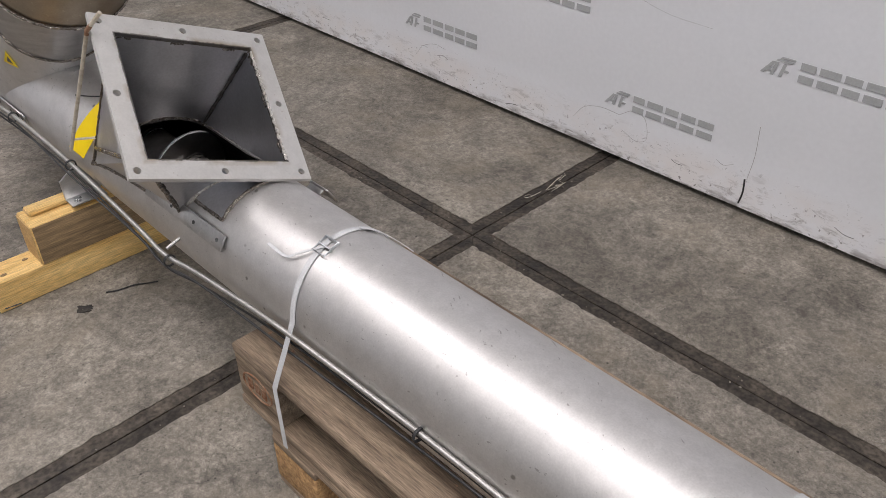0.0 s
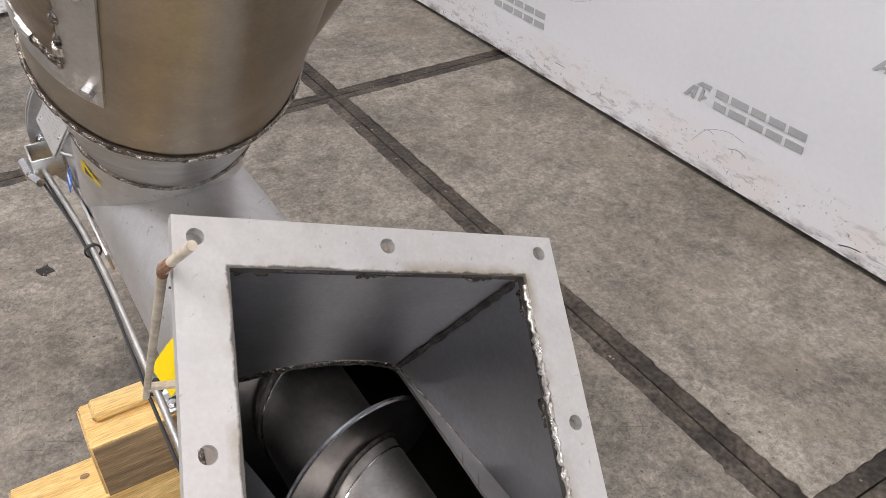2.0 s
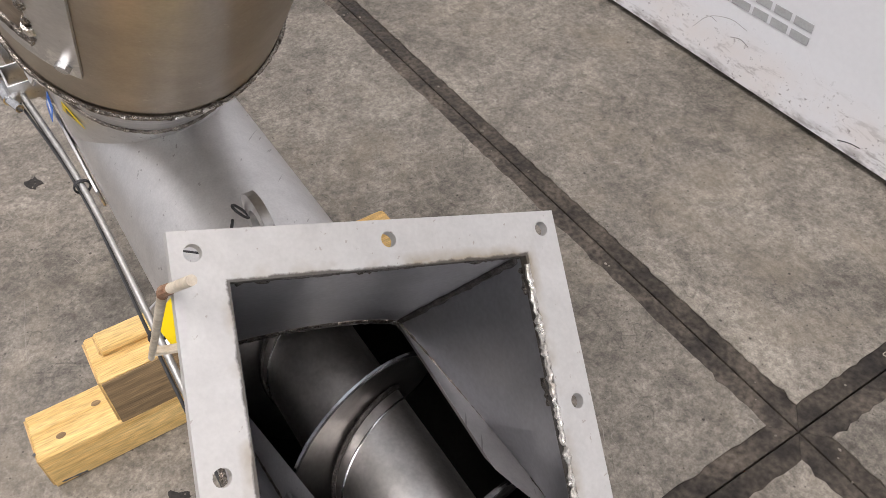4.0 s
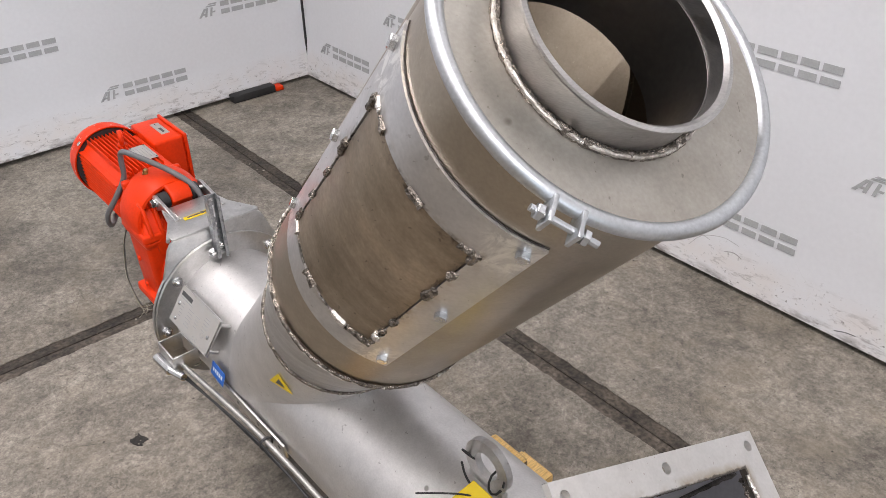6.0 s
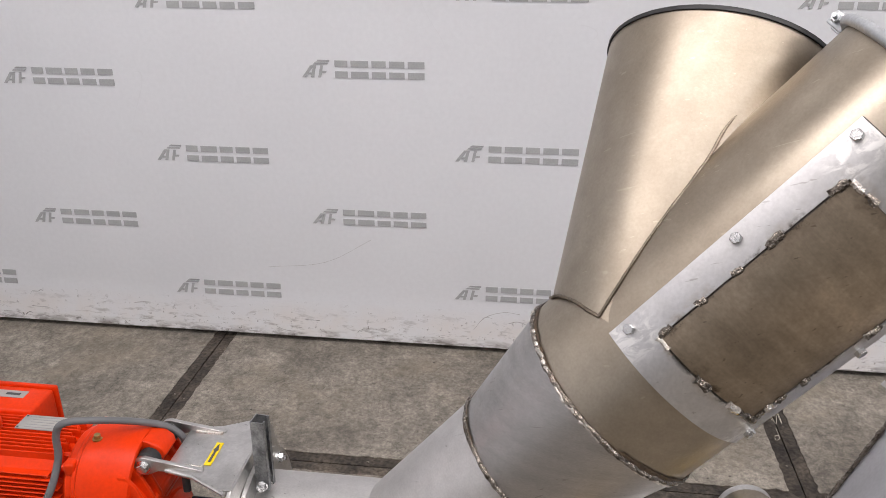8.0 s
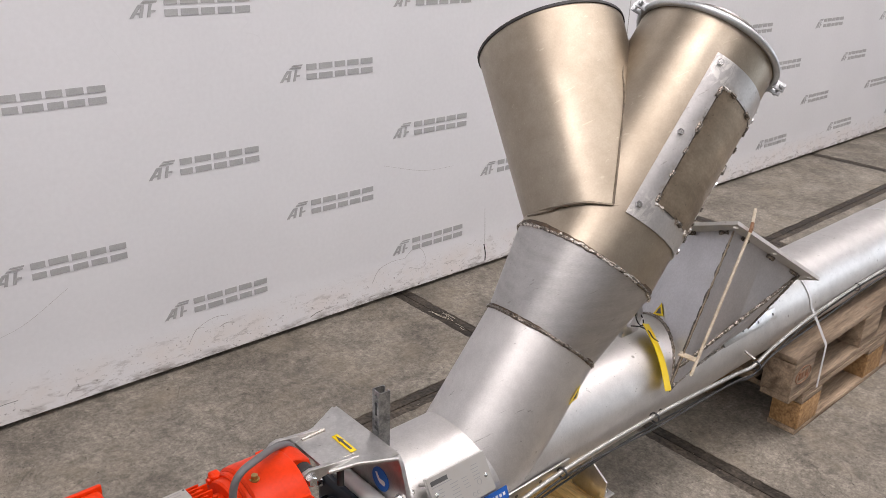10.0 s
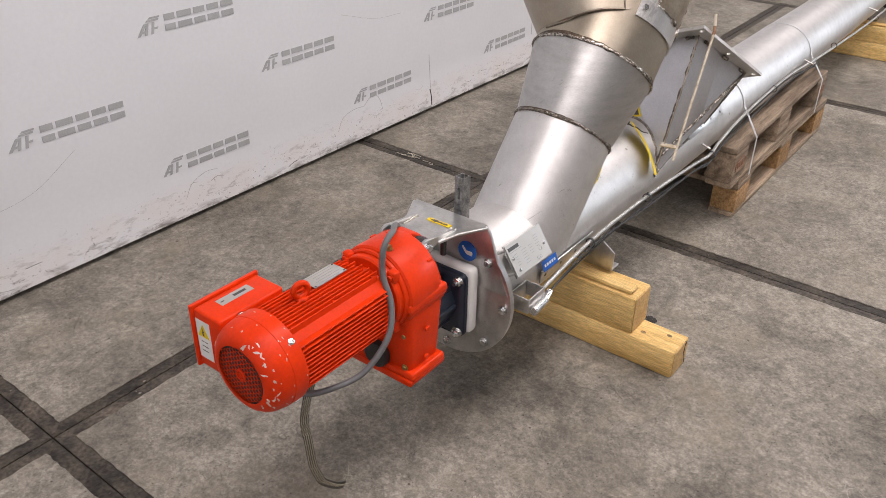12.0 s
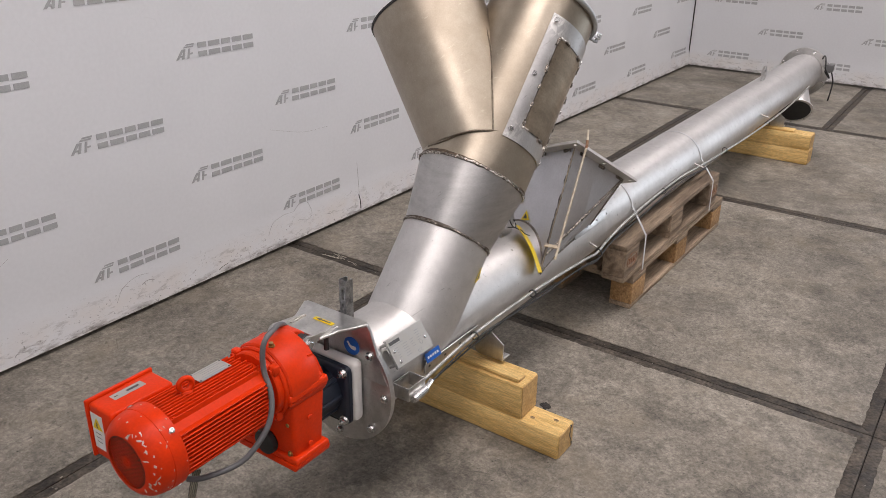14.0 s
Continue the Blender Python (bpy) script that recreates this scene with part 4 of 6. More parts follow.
# clamp ring and cover with a collar
bm = B()
revolve(bm, [(ARM + 0.005 + 0.0082 * math.sin(t), r2 + 0.006 + 0.0082 * math.cos(t)) for t in [2 * math.pi * k / 14 for k in range(14)]], BR, 96, True)
clamp = part("clamp_ring", bm, ZINC, conveyor, "zinc-plated clamp ring")
for phi in (37.0, 228.0):
    bm = B()
    m = axis_frame(BR @ Vector(((r2 + 0.022) * math.cos(radians(phi)), (r2 + 0.022) * math.sin(radians(phi)), ARM + 0.004)), arm_normal(phi), BD)
    for yy in (-0.014, 0.014):
        box(bm, (0, yy, 0), (0.022, 0.005, 0.028), 0.002, m)
    rod(bm, m @ Vector((0, -0.036, 0.004)), m @ Vector((0, 0.030, 0.004)), 0.0035, 10)
    hexbolt(bm, m @ Vector((0, -0.018, 0.004)), m.to_3x3() @ Vector((0, -1, 0)), 0.0075, 0.007, False)
    hexbolt(bm, m @ Vector((0, 0.017, 0.004)), m.to_3x3() @ Vector((0, 1, 0)), 0.0075, 0.007, False)
    part("clamp_lock", bm, ZINC, clamp)
CR = 0.106
CM = BR @ Matrix.Translation((0.011, -0.006, 0))      # the opening stands a little off the cover's centre
bm = B()
turns = [2 * math.pi * k / 72 for k in range(72)]
rings = [[bm.verts.new(mm @ Vector((r * math.cos(t), r * math.sin(t), z))) for t in turns] for mm, r, z in
         ((CM, CR - 0.003, ARM + 0.002), (BR, r2 + 0.004, ARM + 0.002), (BR, r2 + 0.004, ARM + 0.008), (CM, CR - 0.003, ARM + 0.008))]
for q in range(4):
    for k in range(72):
        bm.faces.new((rings[q][k], rings[q][(k + 1) % 72], rings[(q + 1) % 4][(k + 1) % 72], rings[(q + 1) % 4][k]))
cover = part("arm_cover", bm, COVER, conveyor, "flat steel cover with round opening")
bm = B()
revolve(bm, [(ARM - 0.06, CR), (ARM + 0.042, CR), (ARM + 0.047, CR + 0.002), (ARM + 0.050, CR + 0.0055), (ARM + 0.053, CR + 0.0055), (ARM + 0.054, CR + 0.001), (ARM + 0.050, CR - 0.003), (ARM - 0.06, CR - 0.003)], CM, 72, True)
part("collar", bm, BRUSHED, cover, "short welded pipe collar")
# added sleeve of darker steel, deepens the shade inside the collar
bm = B()
revolve(bm, [(ARM - 0.06, CR - 0.0045), (ARM + 0.030, CR - 0.0045), (ARM + 0.030, CR - 0.0035), (ARM - 0.06, CR - 0.0035)], CM, 64, True)
part("collar_lining", bm, INSIDE, cover, "added darker sleeve for the shade inside the collar")
bead_ring(ARM + 0.009, CR + 0.003, WELD, "weld_bead", cover, 0.0050, 9, 0.001, CM)
bead_ring(ARM + 0.0115, CR + 0.0055, WELD_PALE, "weld_bead", cover, 0.0024, 19, 0.001, CM)

# ---- west end: end plate, torque bracket, geared motor ----
bm = B()
revolve(bm, [(0, 0), (0, 0.182), (0.008, 0.182), (0.008, 0)], axis_frame((X_PLATE - 0.004, 0, 0), (1, 0, 0)), 72)
end_plate = part("end_plate", bm, PLATE, conveyor, "round steel end plate")
bm = B()
revolve(bm, [(0.010, R), (0.010, 0.180), (0.018, 0.180), (0.018, R)], axis_frame((X_PLATE - 0.004, 0, 0), (1, 0, 0)), 72, True)
part("end_flange", bm, PLATE, end_plate)
for k in range(8):
    a = radians(45 * k)
    bm = B()
    y, z = 0.160 * math.cos(a), 0.160 * math.sin(a)
    hexbolt(bm, (X_PLATE - 0.005, y, z), (-1, 0, 0), 0.009, 0.008)
    part("flange_bolt", bm, CHROME, end_plate)
    bm = B()
    hexbolt(bm, (X_PLATE + 0.014, y, z), (1, 0, 0), 0.009, 0.008, True, 0.006)
    part("flange_nut", bm, CHROME, end_plate)
# torque bracket: the end plate runs up into a bent shelf with two ears towards the gearbox
TB = 0.202
bm = B()
prism(bm, [(-0.100, -0.002), (0.106, -0.002), (0.106, 0.010), (0.070, 0.076), (0.058, 0.132), (-0.058, 0.132), (-0.070, 0.076), (-0.100, 0.020)],
      Matrix(((0, -1, 0, X_PLATE), (1, 0, 0, 0), (0, 0, 1, TB), (0, 0, 0, 1))), 0.006, 0.002)
bracket = part("torque_bracket", bm, PLATE, conveyor, "bent steel torque bracket")
bm = B()
prism(bm, [(-0.174, 0.04), (0.174, 0.04), (0.150, 0.095), (0.116, TB - 0.016), (0.110, TB - 0.004), (0.100, TB + 0.004), (-0.098, TB + 0.004), (-0.108, TB - 0.004), (-0.114, TB - 0.016), (-0.140, 0.110)],
      Matrix(((0, 0, 1, X_PLATE - 0.0045), (1, 0, 0, 0), (0, 1, 0, 0), (0, 0, 0, 1))), 0.009, 0.002)
part("bracket_web", bm, PLATE, bracket)
for s_ in (-1, 1):
    bm = B()
    sweep(bm, [(X_PLATE - 0.006, s_ * 0.107, TB + 0.002), (X_PLATE - 0.075, s_ * 0.071, TB + 0.002), (X_PLATE - 0.130, s_ * 0.059, TB + 0.002)], 0.0042, 10)
    part("bent_edge", bm, PLATE, bracket, "rounded bent edge of the shelf")
for y in (-0.060, 0.052):
    bm = B()
    m = Matrix(((1, 0, 0, X_PLATE - 0.190), (0, 0, 1, y), (0, 1, 0, TB + 0.004), (0, 0, 0, 1)))
    prism(bm, [(0.0, 0.004), (0.003, -0.008), (0.012, -0.015), (0.024, -0.016), (0.045, -0.004), (0.128, 0.001), (0.128, 0.005), (0.045, 0.016), (0.022, 0.021), (0.010, 0.018), (0.003, 0.012)], m, 0.008, 0.001)
    ear = part("ear", bm, PLATE, bracket)
    bm = B()
    sweep(bm, [(X_PLATE - 0.118 + 0.0065 * k, y + (0.011 if y < 0 else -0.003), TB + 0.0065) for k in range(9)], 0.0036, 8, False, 0.25, random.Random(41))
    part("weld_bead", bm, WELD_PALE, ear, "bright weld along the ear")
bm = B()
rod(bm, (X_PLATE - 0.170, -0.064, TB + 0.007), (X_PLATE - 0.170, 0.064, TB + 0.007), 0.007, 12)
part("torque_pin", bm, CHROME, bracket)
bm = B()
hexbolt(bm, (X_PLATE - 0.170, -0.0605, TB + 0.007), (0, -1, 0), 0.010, 0.010)
part("pin_nut", bm, CHROME, bracket)
bm = B()
for y in (-0.051, 0.0225):
    revolve(bm, [(0, 0), (0, 0.017), (0.003, 0.020), (0.020, 0.020), (0.0225, 0.017), (0.0225, 0)], axis_frame((X_PLATE - 0.170, y, TB + 0.006), (0, 1, 0)), 24)
part("rubber_bush", bm, BLACK, bracket, "black rubber bush")
bm = B()
rod(bm, (0.606, -0.052, 0.158), (0.606, -0.052, TB - 0.001), 0.007, 12)
part("stop_pin", bm, BLACK, bracket, "short dark pin under the shelf")
bm = B()
box(bm, (0.644, -0.010, TB + 0.0068), (0.013, 0.064, 0.001), 0, None)
part("arrow_label", bm, YELLOW, bracket, "yellow label with black arrow")
bm = B()
prism(bm, [(-0.024, -0.0022), (0.008, -0.0022), (0.008, -0.0050), (0.027, 0), (0.008, 0.0050), (0.008, 0.0022), (-0.024, 0.0022)], Matrix.Translation((0.644, -0.010, TB + 0.0074)) @ Matrix.Rotation(radians(90), 4, "Z"), 0.0008)
part("arrow", bm, INK, bracket)

# white spacer and dark flange
bm = B()
box(bm, (0.682, 0.0, 0.006), (0.036, 0.184, 0.184), 0.014, None, 3)
part("spacer_block", bm, WHITE, conveyor, "white plastic spacer block")
bm = B()
box(bm, (0.652, 0.0, 0.004), (0.022, 0.176, 0.176), 0.016, None, 3)
rod(bm, (0.54, 0, 0.004), (0.645, 0, 0.004), 0.064, 32)
for k in range(4):
    box(bm, (0.60, 0, 0.0), (0.08, 0.014, 0.140), 0.004, Matrix.Translation((0, 0, 0.004)) @ Matrix.Rotation(radians(45 * k), 4, "X"))
drive_flange = part("drive_flange", bm, NAVY, conveyor, "dark blue cast drive flange")
for y in (-0.072, 0.072):
    for z in (-0.068, 0.076):
        bm = B()
        hexbolt(bm, (0.640, y, z), (-1, 0, 0), 0.0105, 0.010, True, 0.008)
        part("flange_bolt", bm, CHROME, drive_flange)

# gearbox: a round head round the motor axis, a hipped waist, a tapered body and a foot flange
MY, MZ = -0.012, 0.144      # motor axis


def taper(bm, x0, x1, y0, y1, z0, z1, x2, x3, y2, y3, bevel=0.004):
    """A block from a lower rectangle x0..x1, y0..y1 at z0 to an upper one x2..x3, y2..y3 at z1."""
    lo = [bm.verts.new((x, y, z0)) for x, y in ((x0, y0), (x1, y0), (x1, y1), (x0, y1))]
    hi = [bm.verts.new((x, y, z1)) for x, y in ((x2, y2), (x3, y2), (x3, y3), (x2, y3))]
    fs = [bm.faces.new(list(reversed(lo))), bm.faces.new(hi)]
    fs += [bm.faces.new((lo[i], lo[(i + 1) % 4], hi[(i + 1) % 4], hi[i])) for i in range(4)]
    es = list({e for f in fs for e in f.edges})
    bmesh.ops.bevel(bm, geom=es, offset=bevel, segments=3, profile=0.5, affect="EDGES")
    return bm


bm = B()
taper(bm, 0.432, 0.528, -0.098, 0.082, -0.072, 0.120, 0.424, 0.540, -0.105, 0.084, 0.010)
gear = part("gearbox", bm, RED, conveyor, "orange-red cast gearbox")
bm = B()
taper(bm, 0.419, 0.541, -0.108, 0.090, -0.081, -0.062, 0.419, 0.541, -0.114, 0.096, 0.005)
taper(bm, 0.421, 0.539, -0.114, 0.096, -0.062, -0.045, 0.424, 0.536, -0.112, 0.094, 0.005)
part("foot_flange", bm, RED, gear)
bm = B()
taper(bm, 0.424, 0.540, -0.104, 0.084, 0.098, 0.118, 0.416, 0.548, -0.111, 0.091, 0.005)
taper(bm, 0.416, 0.548, -0.112, 0.092, 0.118, 0.138, 0.418, 0.546, -0.110, 0.090, 0.005)
part("waist_flange", bm, RED, gear)
bm = B()
taper(bm, 0.426, 0.545, -0.108, 0.088, 0.130, 0.186, 0.428, 0.508, -0.082, 0.060, 0.008)
part("hipped_shoulder", bm, RED, gear)
for yy in (-0.092, -0.066, -0.044, 0.040, 0.066):
    bm = B()
    prism(bm, [(0.500, 0.130), (0.549, 0.130), (0.549, 0.138), (0.530, 0.186), (0.516, 0.206), (0.500, 0.206)], Matrix(((1, 0, 0, 0), (0, 0, 1, yy), (0, 1, 0, 0), (0, 0, 0, 1))), 0.009, 0.003)
    part("casting_rib", bm, RED, gear)
bm = B()
prism(bm, [(0.492, 0.180), (0.528, 0.184), (0.552, 0.196), (0.560, 0.209), (0.557, 0.222), (0.546, 0.231), (0.528, 0.236), (0.492, 0.240)], Matrix(((1, 0, 0, 0), (0, 0, 1, -0.028), (0, 1, 0, 0), (0, 0, 0, 1))), 0.050, 0.005)
part("torque_lug", bm, RED, gear, "orange-red lug between the rubber bushes")
bm = B()
revolve(bm, [(0, 0), (0, 0.082), (0.006, 0.086), (0.016, 0.084), (0.022, 0.070), (0.026, 0.066), (0.026, 0)], axis_frame((0.528, 0.0, 0.004), (1, 0, 0)), 48)
part("output_boss", bm, RED, gear)
bm = B()
revolve(bm, [(0, 0), (0, 0.026), (0.003, 0.030), (0.012, 0.030), (0.012, 0)], axis_frame((0.536, -0.050, 0.098), (1, 0, 0)), 32)
part("bearing_cap", bm, RED, gear)
HEAD = axis_frame((0.422, MY, MZ), (1, 0, 0))
bm = B()
revolve(bm, [(0, 0), (0, 0.094), (0.004, 0.0985), (0.014, 0.0995), (0.094, 0.0975), (0.098, 0.095), (0.099, 0.088), (0.096, 0.084), (0.082, 0.080), (0.080, 0)], HEAD, 64)
part("round_housing", bm, RED, gear)
bm = B()
revolve(bm, [(-0.010, 0.070), (-0.010, 0.090), (-0.007, 0.093), (-0.001, 0.093), (-0.001, 0.070)], HEAD, 64, True)
revolve(bm, [(-0.026, 0.060), (-0.026, 0.083), (-0.022, 0.086), (-0.010, 0.086), (-0.010, 0.060)], HEAD, 64, True)
part("motor_flange", bm, RED, gear)
for k in range(4):
    a = radians(90 * k + 45)
    bm = B()
    box(bm, (0.088 * math.cos(a), 0.088 * math.sin(a), -0.014), (0.026, 0.022, 0.020), 0.005, HEAD, 3)
    hexbolt(bm, HEAD @ Vector((0.088 * math.cos(a), 0.088 * math.sin(a), -0.023)), HEAD.to_3x3() @ Vector((0, 0, -1)), 0.0065, 0.006, True)
    part("flange_lug", bm, RED, gear)
bm = B()
rod(bm, (0.441, -0.034, 0.2375), (0.441, -0.034, 0.2415), 0.009, 16)
hexbolt(bm, (0.441, -0.034, 0.2395), (0, 0, 1), 0.0062, 0.009, False)
part("vent_plug", bm, BRASS, gear, "small brass vent plug")
for y, z, d in ((-0.1045, 0.050, -1), (-0.102, -0.028, -1), (0.083, 0.040, 1)):
    bm = B()
    hexbolt(bm, (0.478, y, z), (0, d, 0), 0.0075, 0.006, False)
    part("gear_plug", bm, RED, gear)
bm = B()
revolve(bm, [(0, 0), (0, 0.030), (0.008, 0.034), (0.020, 0.032), (0.022, 0.026), (0.022, 0)], axis_frame((0.434, -0.010, -0.030), (-1, 0, 0)), 32)
part("shaft_cap", bm, BLACK, gear, "black shaft cap")
for y, z in ((-0.084, -0.040), (-0.084, 0.045), (0.070, -0.040)):
    bm = B()
    hexbolt(bm, (0.431, y, z), (-1, 0, 0), 0.006, 0.005, True)
    part("housing_bolt", bm, BRASS, gear)

# motor: finned body, fan cover with pierced face, terminal box, lifting eye
MX0, MX1 = 0.118, 0.402
bm = B()
rod(bm, (MX0, MY, MZ), (MX1, MY, MZ), 0.064, 48)
motor = part("motor_body", bm, RED, conveyor, "orange-red motor body")
FIN_L = MX1 - MX0 - 0.030
for quarter in range(4):
    m = axis_frame((MX0 + 0.010, MY, MZ), (1, 0, 0), (0, 0, 1)) @ Matrix.Rotation(radians(90 * quarter), 4, "Z")
    for k in range(-5, 6):
        off = 0.0098 * k
        out = min(0.0790, math.sqrt(0.0915 ** 2 - off * off))
        base = math.sqrt(0.064 ** 2 - off * off) - 0.004
        ln = FIN_L - 0.012 * (abs(k) % 2)
        bm = B()
        fin = [(base, -0.0024), (out - 0.001, -0.0014), (out, -0.0006), (out, 0.0006), (out - 0.001, 0.0014), (base, 0.0024)]
        prism(bm, [(u, off + v) for u, v in fin], m, ln)
        part("cooling_fin", bm, RED, motor)
    m = axis_frame((MX0 + 0.010, MY, MZ), (1, 0, 0), (0, 0, 1)) @ Matrix.Rotation(radians(90 * quarter + 45), 4, "Z")
    bm = B()
    prism(bm, [(0.060, -0.020), (0.078, -0.018), (0.081, -0.015), (0.081, 0.015), (0.078, 0.018), (0.060, 0.020)], m, FIN_L)
    part("corner_rib", bm, RED, motor, "broad flat rib between the fins")
    for u in (0.07, 0.50, 0.93):
        for v in (-0.0215, 0.0215):
            bm = B()
            rod(bm, m @ Vector((0.068, v, FIN_L * u)), m @ Vector((0.0795, v, FIN_L * u)), 0.0062, 14)
            hexbolt(bm, m @ Vector((0.0775, v, FIN_L * u)), m.to_3x3() @ Vector((1, 0, 0)), 0.0032, 0.0035, False)
            part("fin_boss", bm, RED, motor)
FX = 0.052
cover_m = axis_frame((FX, MY, MZ), (1, 0, 0))
COVER_S, COVER_R = (0.0, 0.003, 0.008, 0.016, 0.026, 0.038, 0.046, 0.0475, 0.078), (0.066, 0.0735, 0.0805, 0.0870, 0.0915, 0.0940, 0.0945, 0.0958, 0.0968)
bm = B()
revolve(bm, [(0.0, 0.060), *zip(COVER_S, COVER_R), (0.078, 0.0935), (0.040, 0.0910), (0.010, 0.0770), (0.003, 0.062)], cover_m, 72, True)
fan = part("fan_cover", bm, RED_WORN, conveyor, "chipped orange-red fan cover")
bm = B()
P = 0.0098
for i in range(-9, 10):
    for j in range(-9, 10):
        cx, cy = P * (i + 0.5 * j), P * 0.8660 * j
        if cx * cx + cy * cy > 0.0585 ** 2:
            continue
        ring = []
        for r, z in ((P * 0.5774, 0.0), (P * 0.500, 0.0), (P * 0.500, 0.0009)):
            ring.append([bm.verts.new(cover_m @ Vector((cx + r * math.cos(radians(60 * q + 30)), cy + r * math.sin(radians(60 * q + 30)), z))) for q in range(6)])
        for q in range(6):
            for u in (0, 1):
                bm.faces.new((ring[u][q], ring[u][(q + 1) % 6], ring[u + 1][(q + 1) % 6], ring[u + 1][q]))
revolve(bm, [(-0.0008, 0.0085), (-0.0008, 0.0125), (0.002, 0.0125), (0.002, 0.0085)], cover_m, 24, True)
revolve(bm, [(-0.0008, 0), (-0.0008, 0.0050), (0.002, 0.0050), (0.002, 0)], cover_m, 16)
part("grille", bm, RED_WORN, fan, "orange-red sheet pierced with small six-sided holes")
bm = B()
revolve(bm, [(0.009, 0), (0.009, 0.068), (0.013, 0.068), (0.013, 0)], cover_m, 32)
part("fan_disc", bm, BLACK, fan)
bm = B()
revolve(bm, [(0.072, 0), (0.072, 0.090), (0.076, 0.090), (0.076, 0)], cover_m, 40)
part("cover_gap", bm, BLACK, fan, "dark gap behind the cover")


def chip(s, turn, length, width, rng):
    """A flake of lost paint on the fan cover: s along its axis, turn in degrees round it."""
    bm = B()
    slant = rng.uniform(-0.6, 0.6)
    rim = []
    for q in range(11):
        a = 2 * math.pi * q / 11
        k = rng.uniform(0.55, 1.2)
        u, v = length * k * math.cos(a), width * k * math.sin(a)
        rim.append((u, v + u * slant))
    verts = []
    for lift in (0.0, 0.0006):
        row = []
        for u, v in rim:
            ss = min(max(s + v, 0.0), 0.078)
            r = float(np.interp(ss, COVER_S, COVER_R)) + lift
            a = radians(turn) + u / 0.09
            row.append(bm.verts.new(cover_m @ Vector((r * math.cos(a), r * math.sin(a), ss - lift * (1 if ss < 0.03 else 0)))))
        verts.append(row)
    bm.faces.new(verts[1])
    for q in range(11):
        bm.faces.new((verts[0][q], verts[0][(q + 1) % 11], verts[1][(q + 1) % 11], verts[1][q]))
    part("paint_chip", bm, CHIP, fan)


rng = random.Random(21)
for k in range(34):
    chip(rng.choice((rng.uniform(0.001, 0.012), rng.uniform(0.006, 0.022))), rng.gauss(75, 70), rng.uniform(0.0015, 0.0060), rng.uniform(0.0008, 0.0022), rng)
for k in range(22):
    chip(rng.uniform(0.028, 0.076), rng.gauss(80, 60), rng.uniform(0.0008, 0.0036), rng.uniform(0.0006, 0.0013), rng)
for a in (45, 135, 225, 315):
    bm = B()
    v = Vector((math.cos(radians(a)), math.sin(radians(a)), 0))
    revolve(bm, [(0, 0), (0, 0.0065), (0.0016, 0.0065), (0.0026, 0.0045), (0.0026, 0.0026), (0.0010, 0.0022), (0.0010, 0)], axis_frame(cover_m @ (v * 0.0964 + Vector((0, 0, 0.068))), cover_m.to_3x3() @ v), 18)
    part("cover_screw", bm, CHROME, fan)
bm = B()
m = axis_frame((0.219, -0.004, 0.240), (0.30, 1, 0.0))
revolve(bm, [(0.0062 * math.sin(t), 0.0150 + 0.0062 * math.cos(t)) for t in [2 * math.pi * k / 12 for k in range(12)]], m, 28, True)
revolve(bm, [(0, 0), (0, 0.0135), (0.006, 0.0135), (0.010, 0.010), (0.010, 0)], axis_frame((0.219, -0.004, 0.2165), (0, 0, 1)), 18)
part("lifting_eye", bm, RED, motor, "orange-red lifting eye")
bm = B()
box(bm, (0.302, 0.017, 0.2235), (0.088, 0.042, 0.0016), 0.0005, None)
rating = part("rating_plate", bm, PAPER, motor, "silver rating plate with fine unreadable print")
bm = B()
for k in range(5):
    box(bm, (0.302 + 0.004 * (k % 2), 0.032 - 0.0075 * k, 0.2245), (0.066 - 0.010 * (k % 3), 0.0012, 0.0003), 0)
part("print", bm, PRINT_GREY, rating, kind="stuff")
for sx in (0.262, 0.342):
    for sy in (0.0, 0.034):
        bm = B()
        rod(bm, (sx, sy, 0.2240), (sx, sy, 0.2250), 0.0022, 8)
        part("rivet", bm, INK, rating)

# terminal box at the motor's north side, its lid facing away
bm = B()
box(bm, (0.161, 0.110, 0.140), (0.160, 0.080, 0.134), 0.007, None, 3)
tbox = part("terminal_box", bm, RED, conveyor, "orange-red terminal box")
bm = B()
box(bm, (0.161, 0.1545, 0.140), (0.170, 0.009, 0.144), 0.004, None, 3)
lid = part("box_lid", bm, RED, tbox)
for sx in (0.086, 0.236):
    for sz in (0.078, 0.202):
        bm = B()
        hexbolt(bm, (sx, 0.158, sz), (0, 1, 0), 0.0045, 0.004, False)
        part("lid_screw", bm, CHROME, lid)
bm = B()
box(bm, (0.160, 0.121, 0.2074), (0.078, 0.023, 0.0008), 0)
lab = part("label", bm, PAPER, tbox, "silver label with unreadable print")
bm = B()
box(bm, (0.172, 0.121, 0.2081), (0.030, 0.007, 0.0003), 0)
box(bm, (0.130, 0.121, 0.2081), (0.008, 0.003, 0.0003), 0)
part("print", bm, INK, lab, kind="stuff")
bm = B()
box(bm, (0.0806, 0.125, 0.142), (0.0008, 0.040, 0.090), 0)
warn = part("warning_label", bm, WHITE, tbox, "white label with yellow warning triangle")
bm = B()
prism(bm, [(-0.017, -0.014), (0.017, -0.014), (0, 0.016)], Matrix(((0, 0, -1, 0.0800), (-1, 0, 0, 0.125), (0, 1, 0, 0.163), (0, 0, 0, 1))), 0.0004)
part("triangle", bm, YELLOW, warn)
bm = B()
